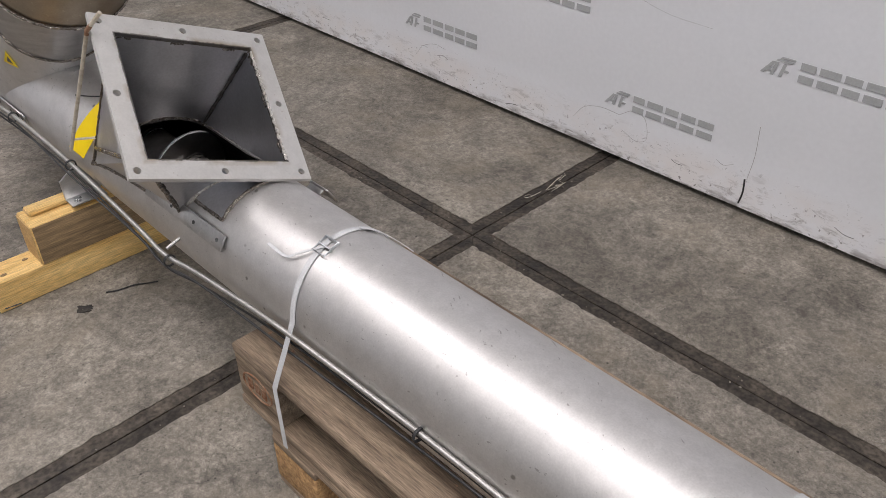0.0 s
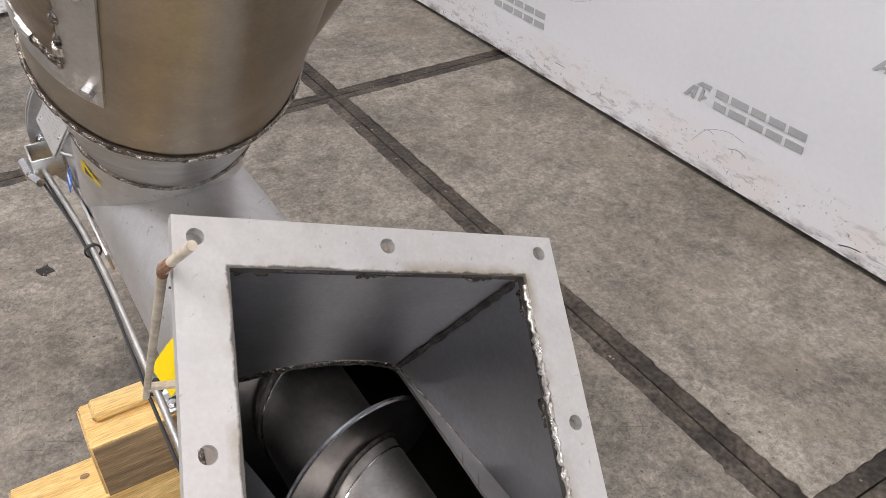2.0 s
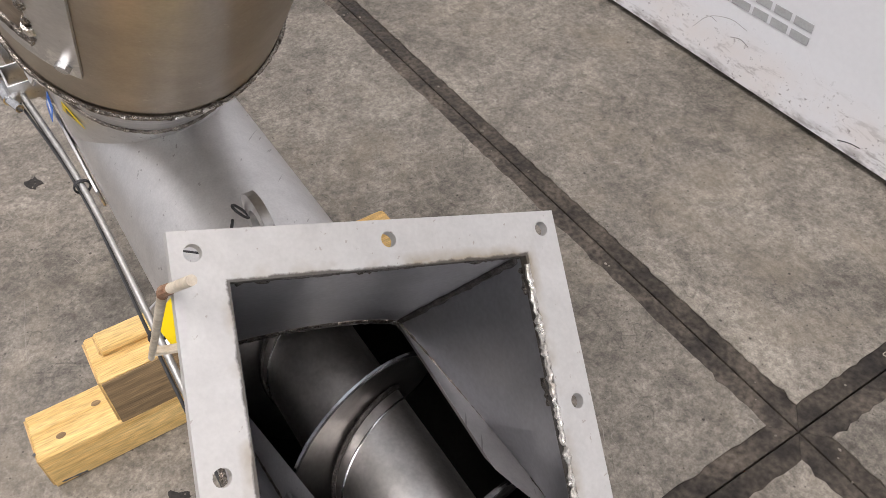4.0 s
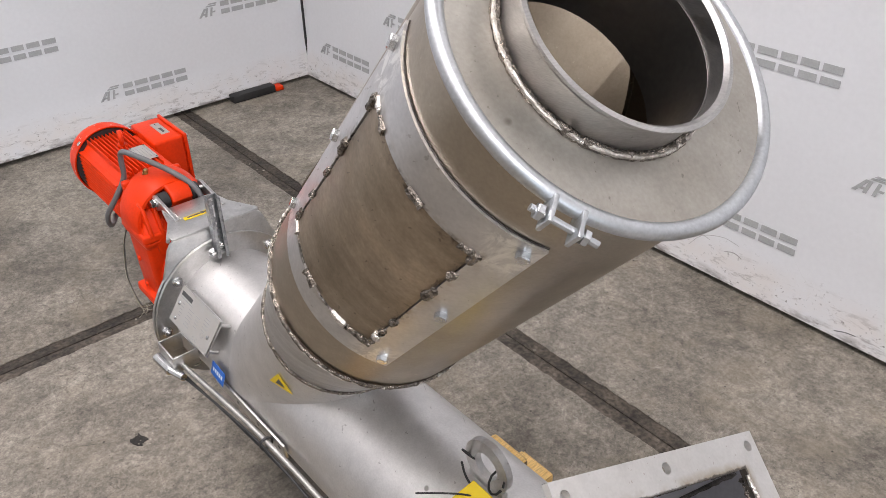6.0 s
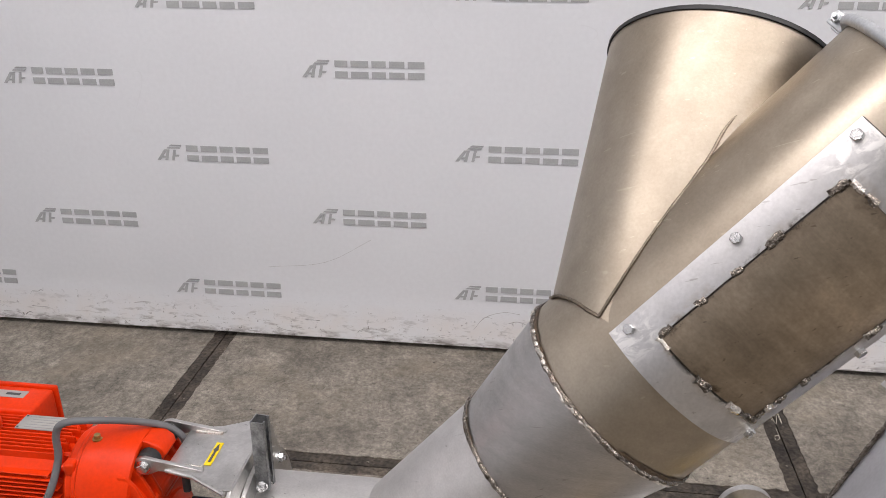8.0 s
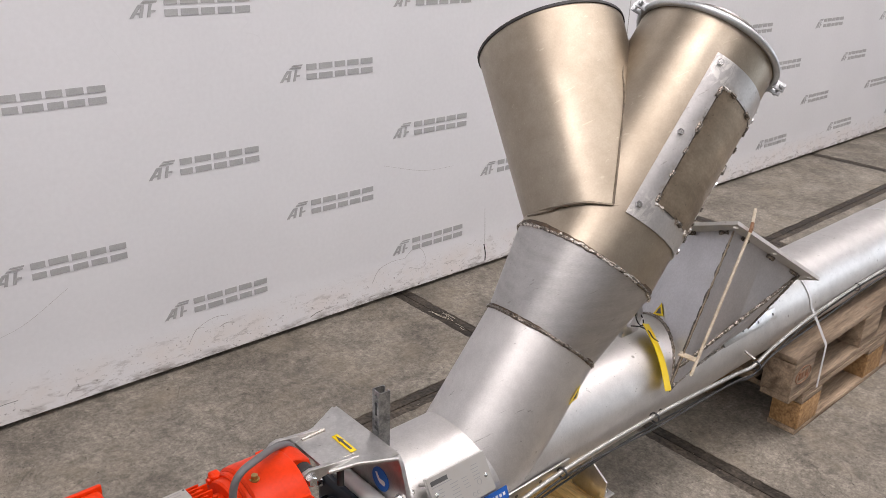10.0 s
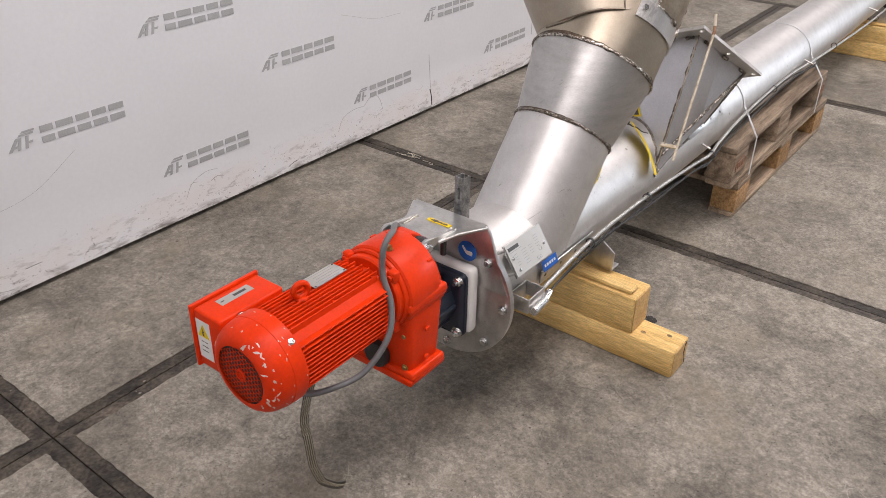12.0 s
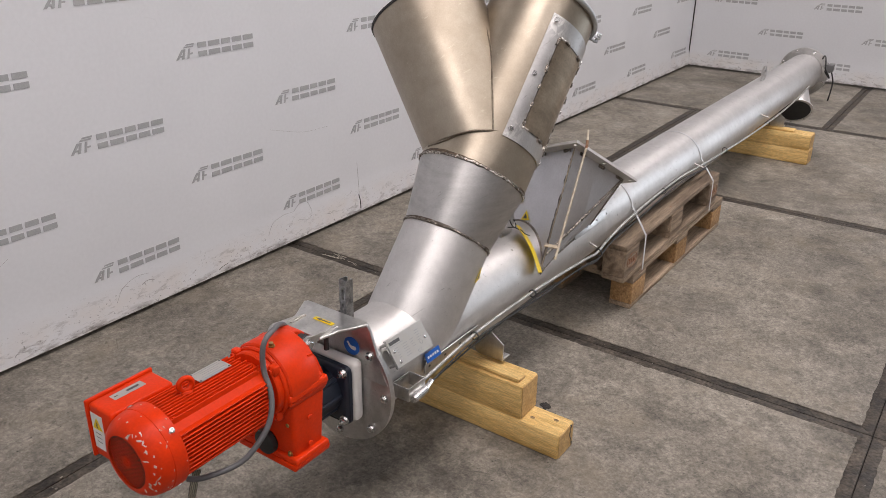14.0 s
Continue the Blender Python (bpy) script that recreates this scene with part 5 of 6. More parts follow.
prism(bm, [(-0.0020, -0.008), (0.0030, -0.008), (0.0, -0.001), (0.0035, 0.001), (-0.0030, 0.009), (-0.001, 0.001), (-0.0035, -0.001)], Matrix(((0, 0, -1, 0.0794), (-1, 0, 0, 0.125), (0, 1, 0, 0.161), (0, 0, 0, 1))), 0.0003)
for k in range(3):
    box(bm, (0.0798, 0.125, 0.138 - 0.011 * k), (0.0004, 0.018, 0.0016), 0)
part("print", bm, INK, warn, kind="stuff")
bm = B()
rod(bm, (0.150, 0.100, 0.066), (0.150, 0.100, 0.075), 0.016, 20)
rod(bm, (0.150, 0.100, 0.046), (0.150, 0.100, 0.068), 0.012, 16)
part("cable_gland", bm, BLACK, tbox, "black cable gland")

# cable from the motor, looped over the gearbox and down behind the bracket
bm = B()
sweep(bm, curve([(0.172, -0.030, 0.030), (0.200, -0.056, 0.028), (0.262, -0.090, 0.038), (0.301, -0.108, 0.066), (0.344, -0.116, 0.116), (0.373, -0.097, 0.166), (0.382, -0.069, 0.216),
                 (0.386, -0.066, 0.266), (0.402, -0.064, 0.290), (0.440, -0.048, 0.289), (0.500, 0.000, 0.258), (0.545, 0.030, 0.228), (0.570, 0.040, 0.190), (0.585, 0.040, 0.150)], 7), 0.0066, 12)
part("power_cable", bm, CABLE, conveyor, "grey power cable looped over the gearbox")

# ---- fittings on the conveyor ----
# pipe conduit with cables along the south side
CON = [(0.80, -0.982, 0.432), (1.14, -0.958, 0.436), (1.50, -0.956, 0.430), (1.86, -0.962, 0.410), (1.98, -0.966, 0.402), (2.12, -0.954, 0.412), (2.42, -0.938, 0.424), (2.93, -0.930, 0.428),
       (3.32, -0.944, 0.416), (4.00, -0.958, 0.398), (4.60, -0.958, 0.388), (5.10, -0.948, 0.388), (5.56, -0.935, 0.402)]
bm = B()
sweep(bm, curve([loc(*p) for p in CON], 6), 0.0055, 12)
conduit = part("conduit", bm, CONDUIT, conveyor, "thin bright steel conduit along the tube")
for dy, dz, rr in ((-0.006, -0.014, 0.0026), (0.002, -0.018, 0.0024)):
    bm = B()
    rng = random.Random(int(dz * -1000))
    sweep(bm, curve([loc(x, y + dy + rng.uniform(-0.006, 0.003), z + dz + rng.uniform(-0.022, 0.002)) for x, y, z in CON[:9]], 6), rr, 8)
    part("cable", bm, BLACK, conduit, "thin black cable tied to the conduit")
for x in (1.14, 1.50, 2.0, 2.75, 3.6, 4.4):
    k = min(range(len(CON)), key=lambda i: abs(CON[i][0] - x))
    c = loc(x, CON[k][1], CON[k][2] - 0.006)
    bm = B()
    revolve(bm, [(0.0035 * math.cos(t), 0.013 + 0.0018 * math.sin(t)) for t in [2 * math.pi * j / 8 for j in range(8)]], axis_frame(c, (1, 0, 0)), 20, True)
    part("cable_tie", bm, BLACK, conduit)
for x in (1.99, 3.2, 4.4):
    bm = B()
    c = loc(x, -0.962, 0.420)
    rod(bm, c, (c.x, -R * 0.98, c.z + 0.012), 0.004, 10)
    part("conduit_clip", bm, CONDUIT, conduit)

# flat bars with holes beside the inlet and the branch
for a, b, rad, off, drop in ((1.86, 2.165, (0, -0.883, 0.469), R + 0.004, 0.0), (2.085, 2.152, (0, 0.839, 0.545), 0.158, 0.050), (0.905, 1.18, (0, -0.993, -0.119), R + 0.004, 0.0)):
    bm = B()
    rad = Vector(rad).normalized()
    m = axis_frame(rad * off, rad, (1, 0, 0)) @ Matrix.Translation((0, drop, 0))
    box(bm, ((a + b) / 2, 0, 0.002), (b - a, 0.036 if drop == 0 else 0.050, 0.005), 0.0015, m)
    if drop:      # stands off the tube on a welded web
        box(bm, ((a + b) / 2 - 0.005, -0.018, -0.014), (b - a - 0.02, 0.006, 0.034), 0.001, m)
    bar = part("fixing_bar", bm, PLATE, conveyor, "flat steel bar with small holes")
    for k in range(4 if drop == 0 else 2):
        bm = B()
        revolve(bm, [(0.0045, 0), (0.0045, 0.0045), (0.0052, 0.0045), (0.0052, 0)], m @ Matrix.Translation((b - 0.02 - (b - a - 0.04) * k / 3, 0, 0)), 12)
        part("hole", bm, INK, bar)

# lifting lug on the tube, and one further along
for lx in (1.575, 4.87):
    bm = B()
    z0 = R + 0.045
    m = axis_frame((lx, 0, z0), (0, 1, 0), (0, 0, 1))
    revolve(bm, [(-0.006, 0.024), (-0.006, 0.046), (0.006, 0.046), (0.006, 0.024)], m, 32, True)
    box(bm, (lx, 0, R + 0.004), (0.075, 0.012, 0.016), 0.002)
    part("lifting_lug", bm, PLATE, conveyor, "round steel lifting lug")

# feet under the tube
for fx, zb in ((1.335, 0.238), (5.03, 0.215)):
    bm = B()
    low = loc(fx, -0.8, zb).z
    out = [(-0.150, low), (-0.050, low), (-0.045, low + 0.02), (0.045, low + 0.02), (0.050, low), (0.150, low), (0.152, low + 0.062), (0.104, low + 0.094), (0.092, -0.07), (-0.092, -0.07), (-0.104, low + 0.094), (-0.152, low + 0.062)]
    prism(bm, out, Matrix(((0, 0, 1, fx - 0.003), (1, 0, 0, 0), (0, 1, 0, 0), (0, 0, 0, 1))), 0.005, 0.001)
    ft = part("support_foot", bm, PLATE, conveyor, "steel support foot plate")
    for s in (-1, 1):
        bm = B()
        box(bm, (fx + 0.022, s * 0.100, low + 0.003), (0.046, 0.100, 0.006), 0.002, None, 3)
        fl = part("foot_flange", bm, PLATE, ft)
        bm = B()
        hexbolt(bm, (fx + 0.030, s * 0.128, low + 0.0062), (0, 0, 1), 0.0075, 0.006)
        part("foot_bolt", bm, CHROME, fl)
        bm = B()
        box(bm, (fx + 0.018, s * 0.122, low + 0.0064), (0.008, 0.018, 0.0008), 0)
        part("slot", bm, INK, fl)

# name plate on stand-offs
ntl, ntr, nbl = loc(0.762, -0.916, 0.576), loc(0.920, -0.914, 0.570), loc(0.763, -0.963, 0.508)
nx = (ntr - ntl).normalized()
ny = ((ntl - nbl) - nx * (ntl - nbl).dot(nx)).normalized()
NP = Matrix((nx, ny, nx.cross(ny))).transposed().to_4x4()
NP.translation = (ntr + nbl) / 2
bm = B()
box(bm, (0, 0, 0), (0.158, 0.080, 0.0016), 0, NP)
plate = part("name_plate", bm, PAPER, conveyor, "silver name plate with small print")
bm = B()
box(bm, (0, 0, -0.004), (0.162, 0.084, 0.004), 0.001, NP)
part("plate_holder", bm, PLATE, plate)
for sx in (-0.075, 0.075):
    for sy in (-0.030, 0.030):
        bm = B()
        rod(bm, NP @ Vector((sx, sy, -0.030)), NP @ Vector((sx, sy, -0.004)), 0.004, 10)
        part("stand_off", bm, PLATE, plate)
bm = B()
box(bm, (-0.050, 0.027, 0.0011), (0.044, 0.009, 0.0004), 0, NP)
part("heading_bar", bm, INK, plate, "dark bar of heading print")
bm = B()
rng = random.Random(14)
box(bm, (-0.046, 0.0185, 0.0011), (0.052, 0.0014, 0.0004), 0, NP)
for sx, w, rows in ((-0.052, 0.012, 5), (-0.018, 0.024, 6), (0.012, 0.018, 4), (0.042, 0.022, 5)):
    for q in range(rows):
        box(bm, (sx + rng.uniform(-0.001, 0.001), 0.010 - 0.0068 * q + (0.014 if sx > 0.03 else 0), 0.0011), (w * rng.uniform(0.7, 1.0), 0.0013, 0.0004), 0, NP)
for sx, r in ((0.022, 0.0045), (0.034, 0.0045)):
    revolve(bm, [(0.0009, r - 0.0010), (0.0009, r), (0.0014, r), (0.0014, r - 0.0010)], NP @ Matrix.Translation((sx, -0.030, 0)), 16, True, 40, 320)
revolve(bm, [(0.0009, 0.005), (0.0009, 0.006), (0.0014, 0.006), (0.0014, 0.005)], NP @ Matrix.Translation((0.044, -0.012, 0)), 18, True)
part("print", bm, PRINT_GREY, plate, "plain bars of unreadable print", "stuff")
for sx, sy in ((-0.066, 0.004), (0.064, -0.006), (-0.060, -0.028)):
    bm = B()
    revolve(bm, [(0, 0), (0, 0.0048), (0.0016, 0.0042), (0.0026, 0.0022), (0.0028, 0)], NP @ Matrix.Translation((sx, sy, 0.0008)), 14)
    part("rivet", bm, CHROME, plate)

# blue tag, warning sticker, round sticker
bm = B()
c = loc(0.937, -0.948, 0.462)
m = axis_frame((c.x, c.y, c.z), (-0.1, -0.95, 0.35), (1, 0, 0.05))
box(bm, (0, 0, 0), (0.062, 0.028, 0.001), 0, m)
tag = part("blue_label", bm, BLUE, conveyor, "small blue label with white print")
bm = B()
for k in range(5):
    box(bm, (-0.020 + 0.010 * k, 0, 0.0008), (0.006, 0.007, 0.0006), 0, m)
part("print", bm, WHITE, tag, kind="stuff")
bm = B()
c = loc(1.190, -0.930, 0.607)
q = BR.inverted() @ c
a = math.atan2(q.y, q.x)
m = axis_frame(BR @ Vector(((r1 + 0.0015) * math.cos(a), (r1 + 0.0015) * math.sin(a), q.z)), BR.to_3x3() @ Vector((math.cos(a), math.sin(a), 0)), (0.2, 0, 1))
prism(bm, [(-0.018, -0.026), (-0.018, 0.026), (0.026, 0.0)], m, 0.001)
tri_label = part("warning_label", bm, YELLOW, conveyor, "yellow warning triangle sticker")
bm = B()
prism(bm, [(-0.010, -0.010), (-0.010, 0.010), (0.010, 0.0)], m @ Matrix.Translation((0, 0, 0.001)), 0.0006)
part("symbol", bm, INK, tri_label)
bm = B()
revolve(bm, [(0, 0), (0, 0.026), (0.001, 0.026), (0.001, 0)], axis_frame((X_PLATE - 0.0052, -0.053, 0.124), (-1, 0, 0)), 28)
dot = part("round_label", bm, BLUE, end_plate, "round blue mandatory-action sticker")
bm = B()
prism(bm, [(-0.016, 0.010), (-0.011, 0.012), (-0.002, 0.001), (0.013, 0.002), (0.016, -0.003), (0.013, -0.010), (-0.001, -0.009), (-0.008, -0.003)], Matrix(((0, 0, -1, X_PLATE - 0.0063), (-1, 0, 0, -0.053), (0, 1, 0, 0.124), (0, 0, 0, 1))), 0.0005)
part("symbol", bm, WHITE, dot)

# slotted post behind the bracket: a small channel, its back towards the gearbox, with lips and slots
px, py = 0.735, -0.008
POST = Matrix.Translation((px, py, 0.146)) @ Matrix.Rotation(radians(-6), 4, "Z")
HP = 0.146
bm = B()
for c, w in (((-0.0115, -0.0085, HP / 2), (0.002, 0.008, HP)), ((-0.0115, 0.0085, HP / 2), (0.002, 0.008, HP)), ((0, -0.012, HP / 2), (0.025, 0.002, HP)), ((0, 0.012, HP / 2), (0.025, 0.002, HP)),
             ((0.0115, -0.009, HP / 2), (0.002, 0.007, HP)), ((0.0115, 0.009, HP / 2), (0.002, 0.007, HP))):
    box(bm, c, w, 0, POST)
for z0, z1 in ((0.0, 0.014), (0.044, 0.058), (0.065, 0.070), (0.077, 0.090), (0.120, 0.130), (0.137, HP)):
    box(bm, (-0.0115, 0, (z0 + z1) / 2), (0.0019, 0.0095, z1 - z0), 0, POST)
post = part("slotted_post", bm, DARK_ZINC, conveyor, "short dull galvanized slotted channel post")
bm = B()
hexbolt(bm, POST @ Vector((0.002, -0.020, 0.012)), (0, -0.3, 1), 0.008, 0.008)
part("post_bolt", bm, CHROME, post)

# open square bracket with the conduit gland
bm = B()
m = Matrix.Translation(loc(0.795, -0.975, 0.440))
for c, s in (((0, -0.022, 0), (0.075, 0.004, 0.04)), ((0, 0.030, 0), (0.075, 0.004, 0.04)), ((-0.036, 0.004, 0), (0.004, 0.052, 0.04)), ((0.036, 0.004, 0), (0.004, 0.052, 0.04))):
    box(bm, c, s, 0.001, m)
sq = part("square_bracket", bm, PLATE, conveyor, "open square steel bracket")
bm = B()
rod(bm, m @ Vector((-0.03, -0.034, -0.012)), m @ Vector((0.03, -0.030, -0.012)), 0.011, 12)
rod(bm, m @ Vector((0.03, -0.030, -0.012)), m @ Vector((0.07, -0.020, -0.010)), 0.008, 10)
part("gland", bm, CHROME, sq)

# weld beads of the inlet
rng = random.Random(31)
bm = B()
sweep(bm, [crease(HI + 0.004, 0.01 + 0.97 * k / 70) for k in range(71)], 0.0052, 8, False, 0.2, rng)
part("weld_bead", bm, WELD, throat)
# saddle pad on the tube beyond the throat, welded all round
bm = B()
revolve(bm, [(2.03, R - 0.001), (2.130, R - 0.001), (2.130, R + 0.0025), (2.03, R + 0.0025)], axis_frame((0, 0, 0), (1, 0, 0), (0, 1, 0)), 30, True, 84, 136)
pad = part("saddle_pad", bm, THROAT_STEEL, conveyor, "thin steel saddle pad under the inlet")
bm = B()
hull(bm, HI + 0.001, -0.05, 1.45)
cut(pad, bm)
bm = B()


def pad_point(x, ang):
    return Vector((x, (R + 0.002) * math.cos(radians(ang)), (R + 0.002) * math.sin(radians(ang))))


sweep(bm, [*[pad_point(2.03 + 0.096 * k / 16, 136.5) for k in range(17)], *[pad_point(2.130 + 0.0008 * math.sin(k), 136 - 52 * k / 30) for k in range(31)]], 0.0042, 8, False, 0.2, rng)
part("weld_bead", bm, WELD, pad)
for i in range(4):
    bm = B()
    a, b = throat_line(i, HI + 0.004, 0.0)
    sweep(bm, [a.lerp(b, k / 60) + Vector((rng.uniform(-1, 1), rng.uniform(-1, 1), 0)) * 0.0006 for k in range(61)], (0.0026, 0.0042, 0.0058, 0.0058)[i], 8, False, 0.2, rng)
    part("weld_bead", bm, SEAM_STEEL if i == 0 else WELD, throat)
    bm = B()
    sweep(bm, [throat_line(i, HI + 0.004, k / 70)[1] for k in range(71)], 0.0055, 8, False, 0.2, rng)
    part("weld_bead", bm, WELD_PALE if i == 1 else WELD, throat)
    bm = B()
    a, b = throat_line(i, HI - 0.002, 0.0)
    sweep(bm, [a.lerp(b, 0.03 + 0.94 * k / 30) for k in range(31)], 0.0045, 7, False, 0.3, rng)
    part("inner_bead", bm, WELD_AND_SHADE, throat, "dark inner corner weld")
    bm = B()
    sweep(bm, [throat_line(i, HI - 0.001, k / 40, R - 0.004)[1] for k in range(41)], 0.0030, 6, False, 0.3, rng)
    part("inner_bead", bm, WELD_AND_SHADE, throat)
    # short dark stitch welds under the flange
    for u in (0.12, 0.5, 0.86):
        bm = B()
        p = [throat_line(i, HI + 0.004, u + 0.09 * q / 8)[0] - nrm * 0.004 for q in range(9)]
        sweep(bm, p, 0.0060, 8, False, 0.3, rng)
        part("stitch_weld", bm, WELD, throat)
bm = B()
sweep(bm, [INLET @ Vector((-HI * 0.93 + 1.9 * HI * k / 80, HI - 0.002 + rng.uniform(-0.0016, 0.0016), T - 0.0010 + rng.uniform(-0.0010, 0.0006))) for k in range(81)], 0.0030, 8, False, 0.45, rng)
part("weld_bead", bm, WELD_PALE, flange, "bright uneven weld bead")
for side_ in ((-1, 0), (1, 0), (0, -1), (0, 1)):
    for k in range(3):
        bm = B()
        u0 = -0.11 + 0.085 * k + rng.uniform(-0.01, 0.02)
        pts = [Vector((u0 + 0.05 * q / 10, HI - 0.001)) for q in range(11)]
        sweep(bm, [INLET @ Vector((p.x if side_[1] else side_[0] * p.y, side_[1] * p.y if side_[1] else p.x, T - 0.004)) for p in pts], 0.0026, 7, False, 0.15, rng)
        part("seam_weld", bm, WELD_AND_SHADE, flange)

# heat tint along the inner edge of the flange face, in patches
k = Nodes(FLANGE)
offs = []
for axis in (e1, e2):
    sub, dot = k.n.new("ShaderNodeVectorMath"), k.n.new("ShaderNodeVectorMath")
    sub.operation, dot.operation = "SUBTRACT", "DOT_PRODUCT"
    sub.inputs[1].default_value, dot.inputs[1].default_value = IC, axis
    k.l.new(k.vec, sub.inputs[0])
    k.l.new(sub.outputs[0], dot.inputs[0])
    offs.append(k.maths("ABSOLUTE", dot.outputs["Value"]))
rim_d = k.maths("MAXIMUM", *offs)
ragged = k.maths("ADD", rim_d, k.maths("MULTIPLY", k.noise(30, 5, 0.7, 0.3), value=-0.010))
k.blend(k.maths("MULTIPLY", k.span(ragged, 0.157, 0.147, 0.0, 1.0), k.span(k.noise(11, 4, 0.6), 0.46, 0.58, 0.0, 0.8)), (0.36, 0.30, 0.22))
k.blend(k.span(ragged, 0.1465, 0.1445, 0.0, 0.85), (0.06, 0.05, 0.04))
k.done()

# outlet end
bm = B()
revolve(bm, [(0, 0), (0, 0.185), (0.010, 0.185), (0.010, 0)], axis_frame((X_END, 0, 0), (1, 0, 0)), 64)
revolve(bm, [(-0.012, R), (-0.012, 0.183), (-0.002, 0.183), (-0.002, R)], axis_frame((X_END, 0, 0), (1, 0, 0)), 64, True)
tail = part("outlet_end_plate", bm, PLATE, conveyor, "round steel end plate with bolts")
for k in range(8):
    a = radians(45 * k + 22)
    bm = B()
    hexbolt(bm, (X_END - 0.013, 0.165 * math.cos(a), 0.165 * math.sin(a)), (-1, 0, 0), 0.009, 0.008)
    part("flange_bolt", bm, CHROME, tail)
OUT = axis_frame((5.85, 0.0, 0.0), (-0.74, -0.28, -0.61), (0, 0, 1))
bm = B()
revolve(bm, [(0.06, 0.088), (0.315, 0.112), (0.315, 0.126), (0.323, 0.126), (0.323, 0.109), (0.06, 0.085)], OUT, 48, True)
spout = part("outlet_spout", bm, BLASTED, conveyor, "short round outlet spout with flange")
# the spout is open; a black disc stands for the shade inside it
bm = B()
revolve(bm, [(0.316, 0), (0.316, 0.1095), (0.322, 0.1095), (0.322, 0)], OUT, 40)
part("spout_cap", bm, BLACK, spout, "black disc for the dark inside of the open spout")
for k in range(8):
    a = radians(45 * k)
    bm = B()
    hexbolt(bm, OUT @ Vector((0.118 * math.cos(a), 0.118 * math.sin(a), 0.323)), OUT.to_3x3() @ Vector((0, 0, 1)), 0.006, 0.005, False)
    part("spout_bolt", bm, CHROME, spout)
bm = B()
box(bm, (X_END + 0.005, -0.185, 0.050), (0.07, 0.055, 0.055), 0.006)
sensor = part("junction_box", bm, CABLE, conveyor, "small grey box with looped cable")
bm = B()
cx, cz = X_END - 0.075, 0.070
sweep(bm, curve([(X_END, -0.190, 0.040), *[(cx + 0.082 * math.cos(t), -0.150 + 0.030 * math.cos(t) - 0.055 * abs(math.sin(t)) * (math.sin(t) < 0), cz + 0.078 * math.sin(t)) for t in [0.4 * k for k in range(16)]], (X_END - 0.01, -0.195, 0.02)], 5), 0.0055, 8)
sweep(bm, curve([(X_END + 0.01, -0.20, 0.03), (X_END + 0.015, -0.225, -0.05), (X_END, -0.225, -0.13), (X_END + 0.02, -0.215, -0.20)], 6), 0.0055, 8)
part("cable", bm, BLACK, sensor)

# loose braided earth strap hanging from the motor
bm = B()
pts = curve([loc(*p) for p in ((0.205, -0.832, 0.486), (0.190, -0.832, 0.452), (0.172, -0.839, 0.409), (0.166, -0.853, 0.365), (0.164, -0.861, 0.315), (0.170, -0.868, 0.280), (0.180, -0.871, 0.255), (0.214, -0.872, 0.216), (0.240, -0.870, 0.196))], 8)
ribbon(bm, pts, [(-0.5, -1, 0.25)] * len(pts), 0.017, 0.003)
braid = part("braided_strap", bm, BRAID, conveyor, "loose braided earth strap hanging down")
for q in range(4):
    bm = B()
    off = -0.0062 + 0.0041 * q
    side_v = Vector((0.9, -0.45, 0.0))
    sweep(bm, [p + side_v * (off + 0.0008 * (1 if n % 2 else -1)) + Vector((-0.44, -0.88, 0.2)) * 0.0032 for n, p in enumerate(pts)], 0.0013, 6)
    part("strand", bm, BRAID_STRAND, braid)
for q in range(6):
    rngq = random.Random(q)
    e_ = pts[-1]
    bm = B()
    sweep(bm, curve([e_ - Vector((0.004, 0, 0)), e_ + Vector((0.015, rngq.uniform(-0.012, 0.012), rngq.uniform(-0.006, 0.010))), e_ + Vector((0.034, rngq.uniform(-0.03, 0.03), rngq.uniform(-0.01, 0.02)))], 4), 0.0006, 5)
    part("frayed_wire", bm, BRAID_STRAND, braid)

# pale rod welded over the flange edge, its foot held by a short flat strip
top, elbow, foot_ = loc(1.880, -0.934, 0.902), loc(1.841, -0.952, 0.862), loc(1.608, -0.977, 0.516)
mid = top.lerp(elbow, 0.8)
bm = B()
sweep(bm, [top, top.lerp(elbow, 0.5), mid, elbow.lerp(foot_, 0.02), *[elbow.lerp(foot_, k / 8) for k in range(1, 9)]], 0.0042, 12)
hook = part("bent_rod", bm, PALE_ROD, conveyor, "pale bent rod welded to the flange corner")
bm = B()
sweep(bm, [mid.lerp(top, 0.1), elbow, elbow.lerp(foot_, 0.03)], 0.0049, 10, False, 0.12, random.Random(3))
part("rusty_joint", bm, RUST, hook, "rusty joint of the rod")
bm = B()
st = loc(1.645, -0.915, 0.540)
knee = elbow.lerp(foot_, 0.90)
ribbon(bm, [knee.lerp(st, k / 4) for k in range(5)], [(-0.35, -0.3, 1)] * 5, 0.015, 0.004)
part("strip", bm, PALE_ROD, hook, "short pale flat strip")
bm = B()
sweep(bm, [st + Vector((0.004 * math.sin(k), -0.004, 0.004 * math.cos(2 * k))) for k in range(5)], 0.006, 8, False, 0.4, random.Random(8))
part("weld_blob", bm, WELD_PALE, hook)

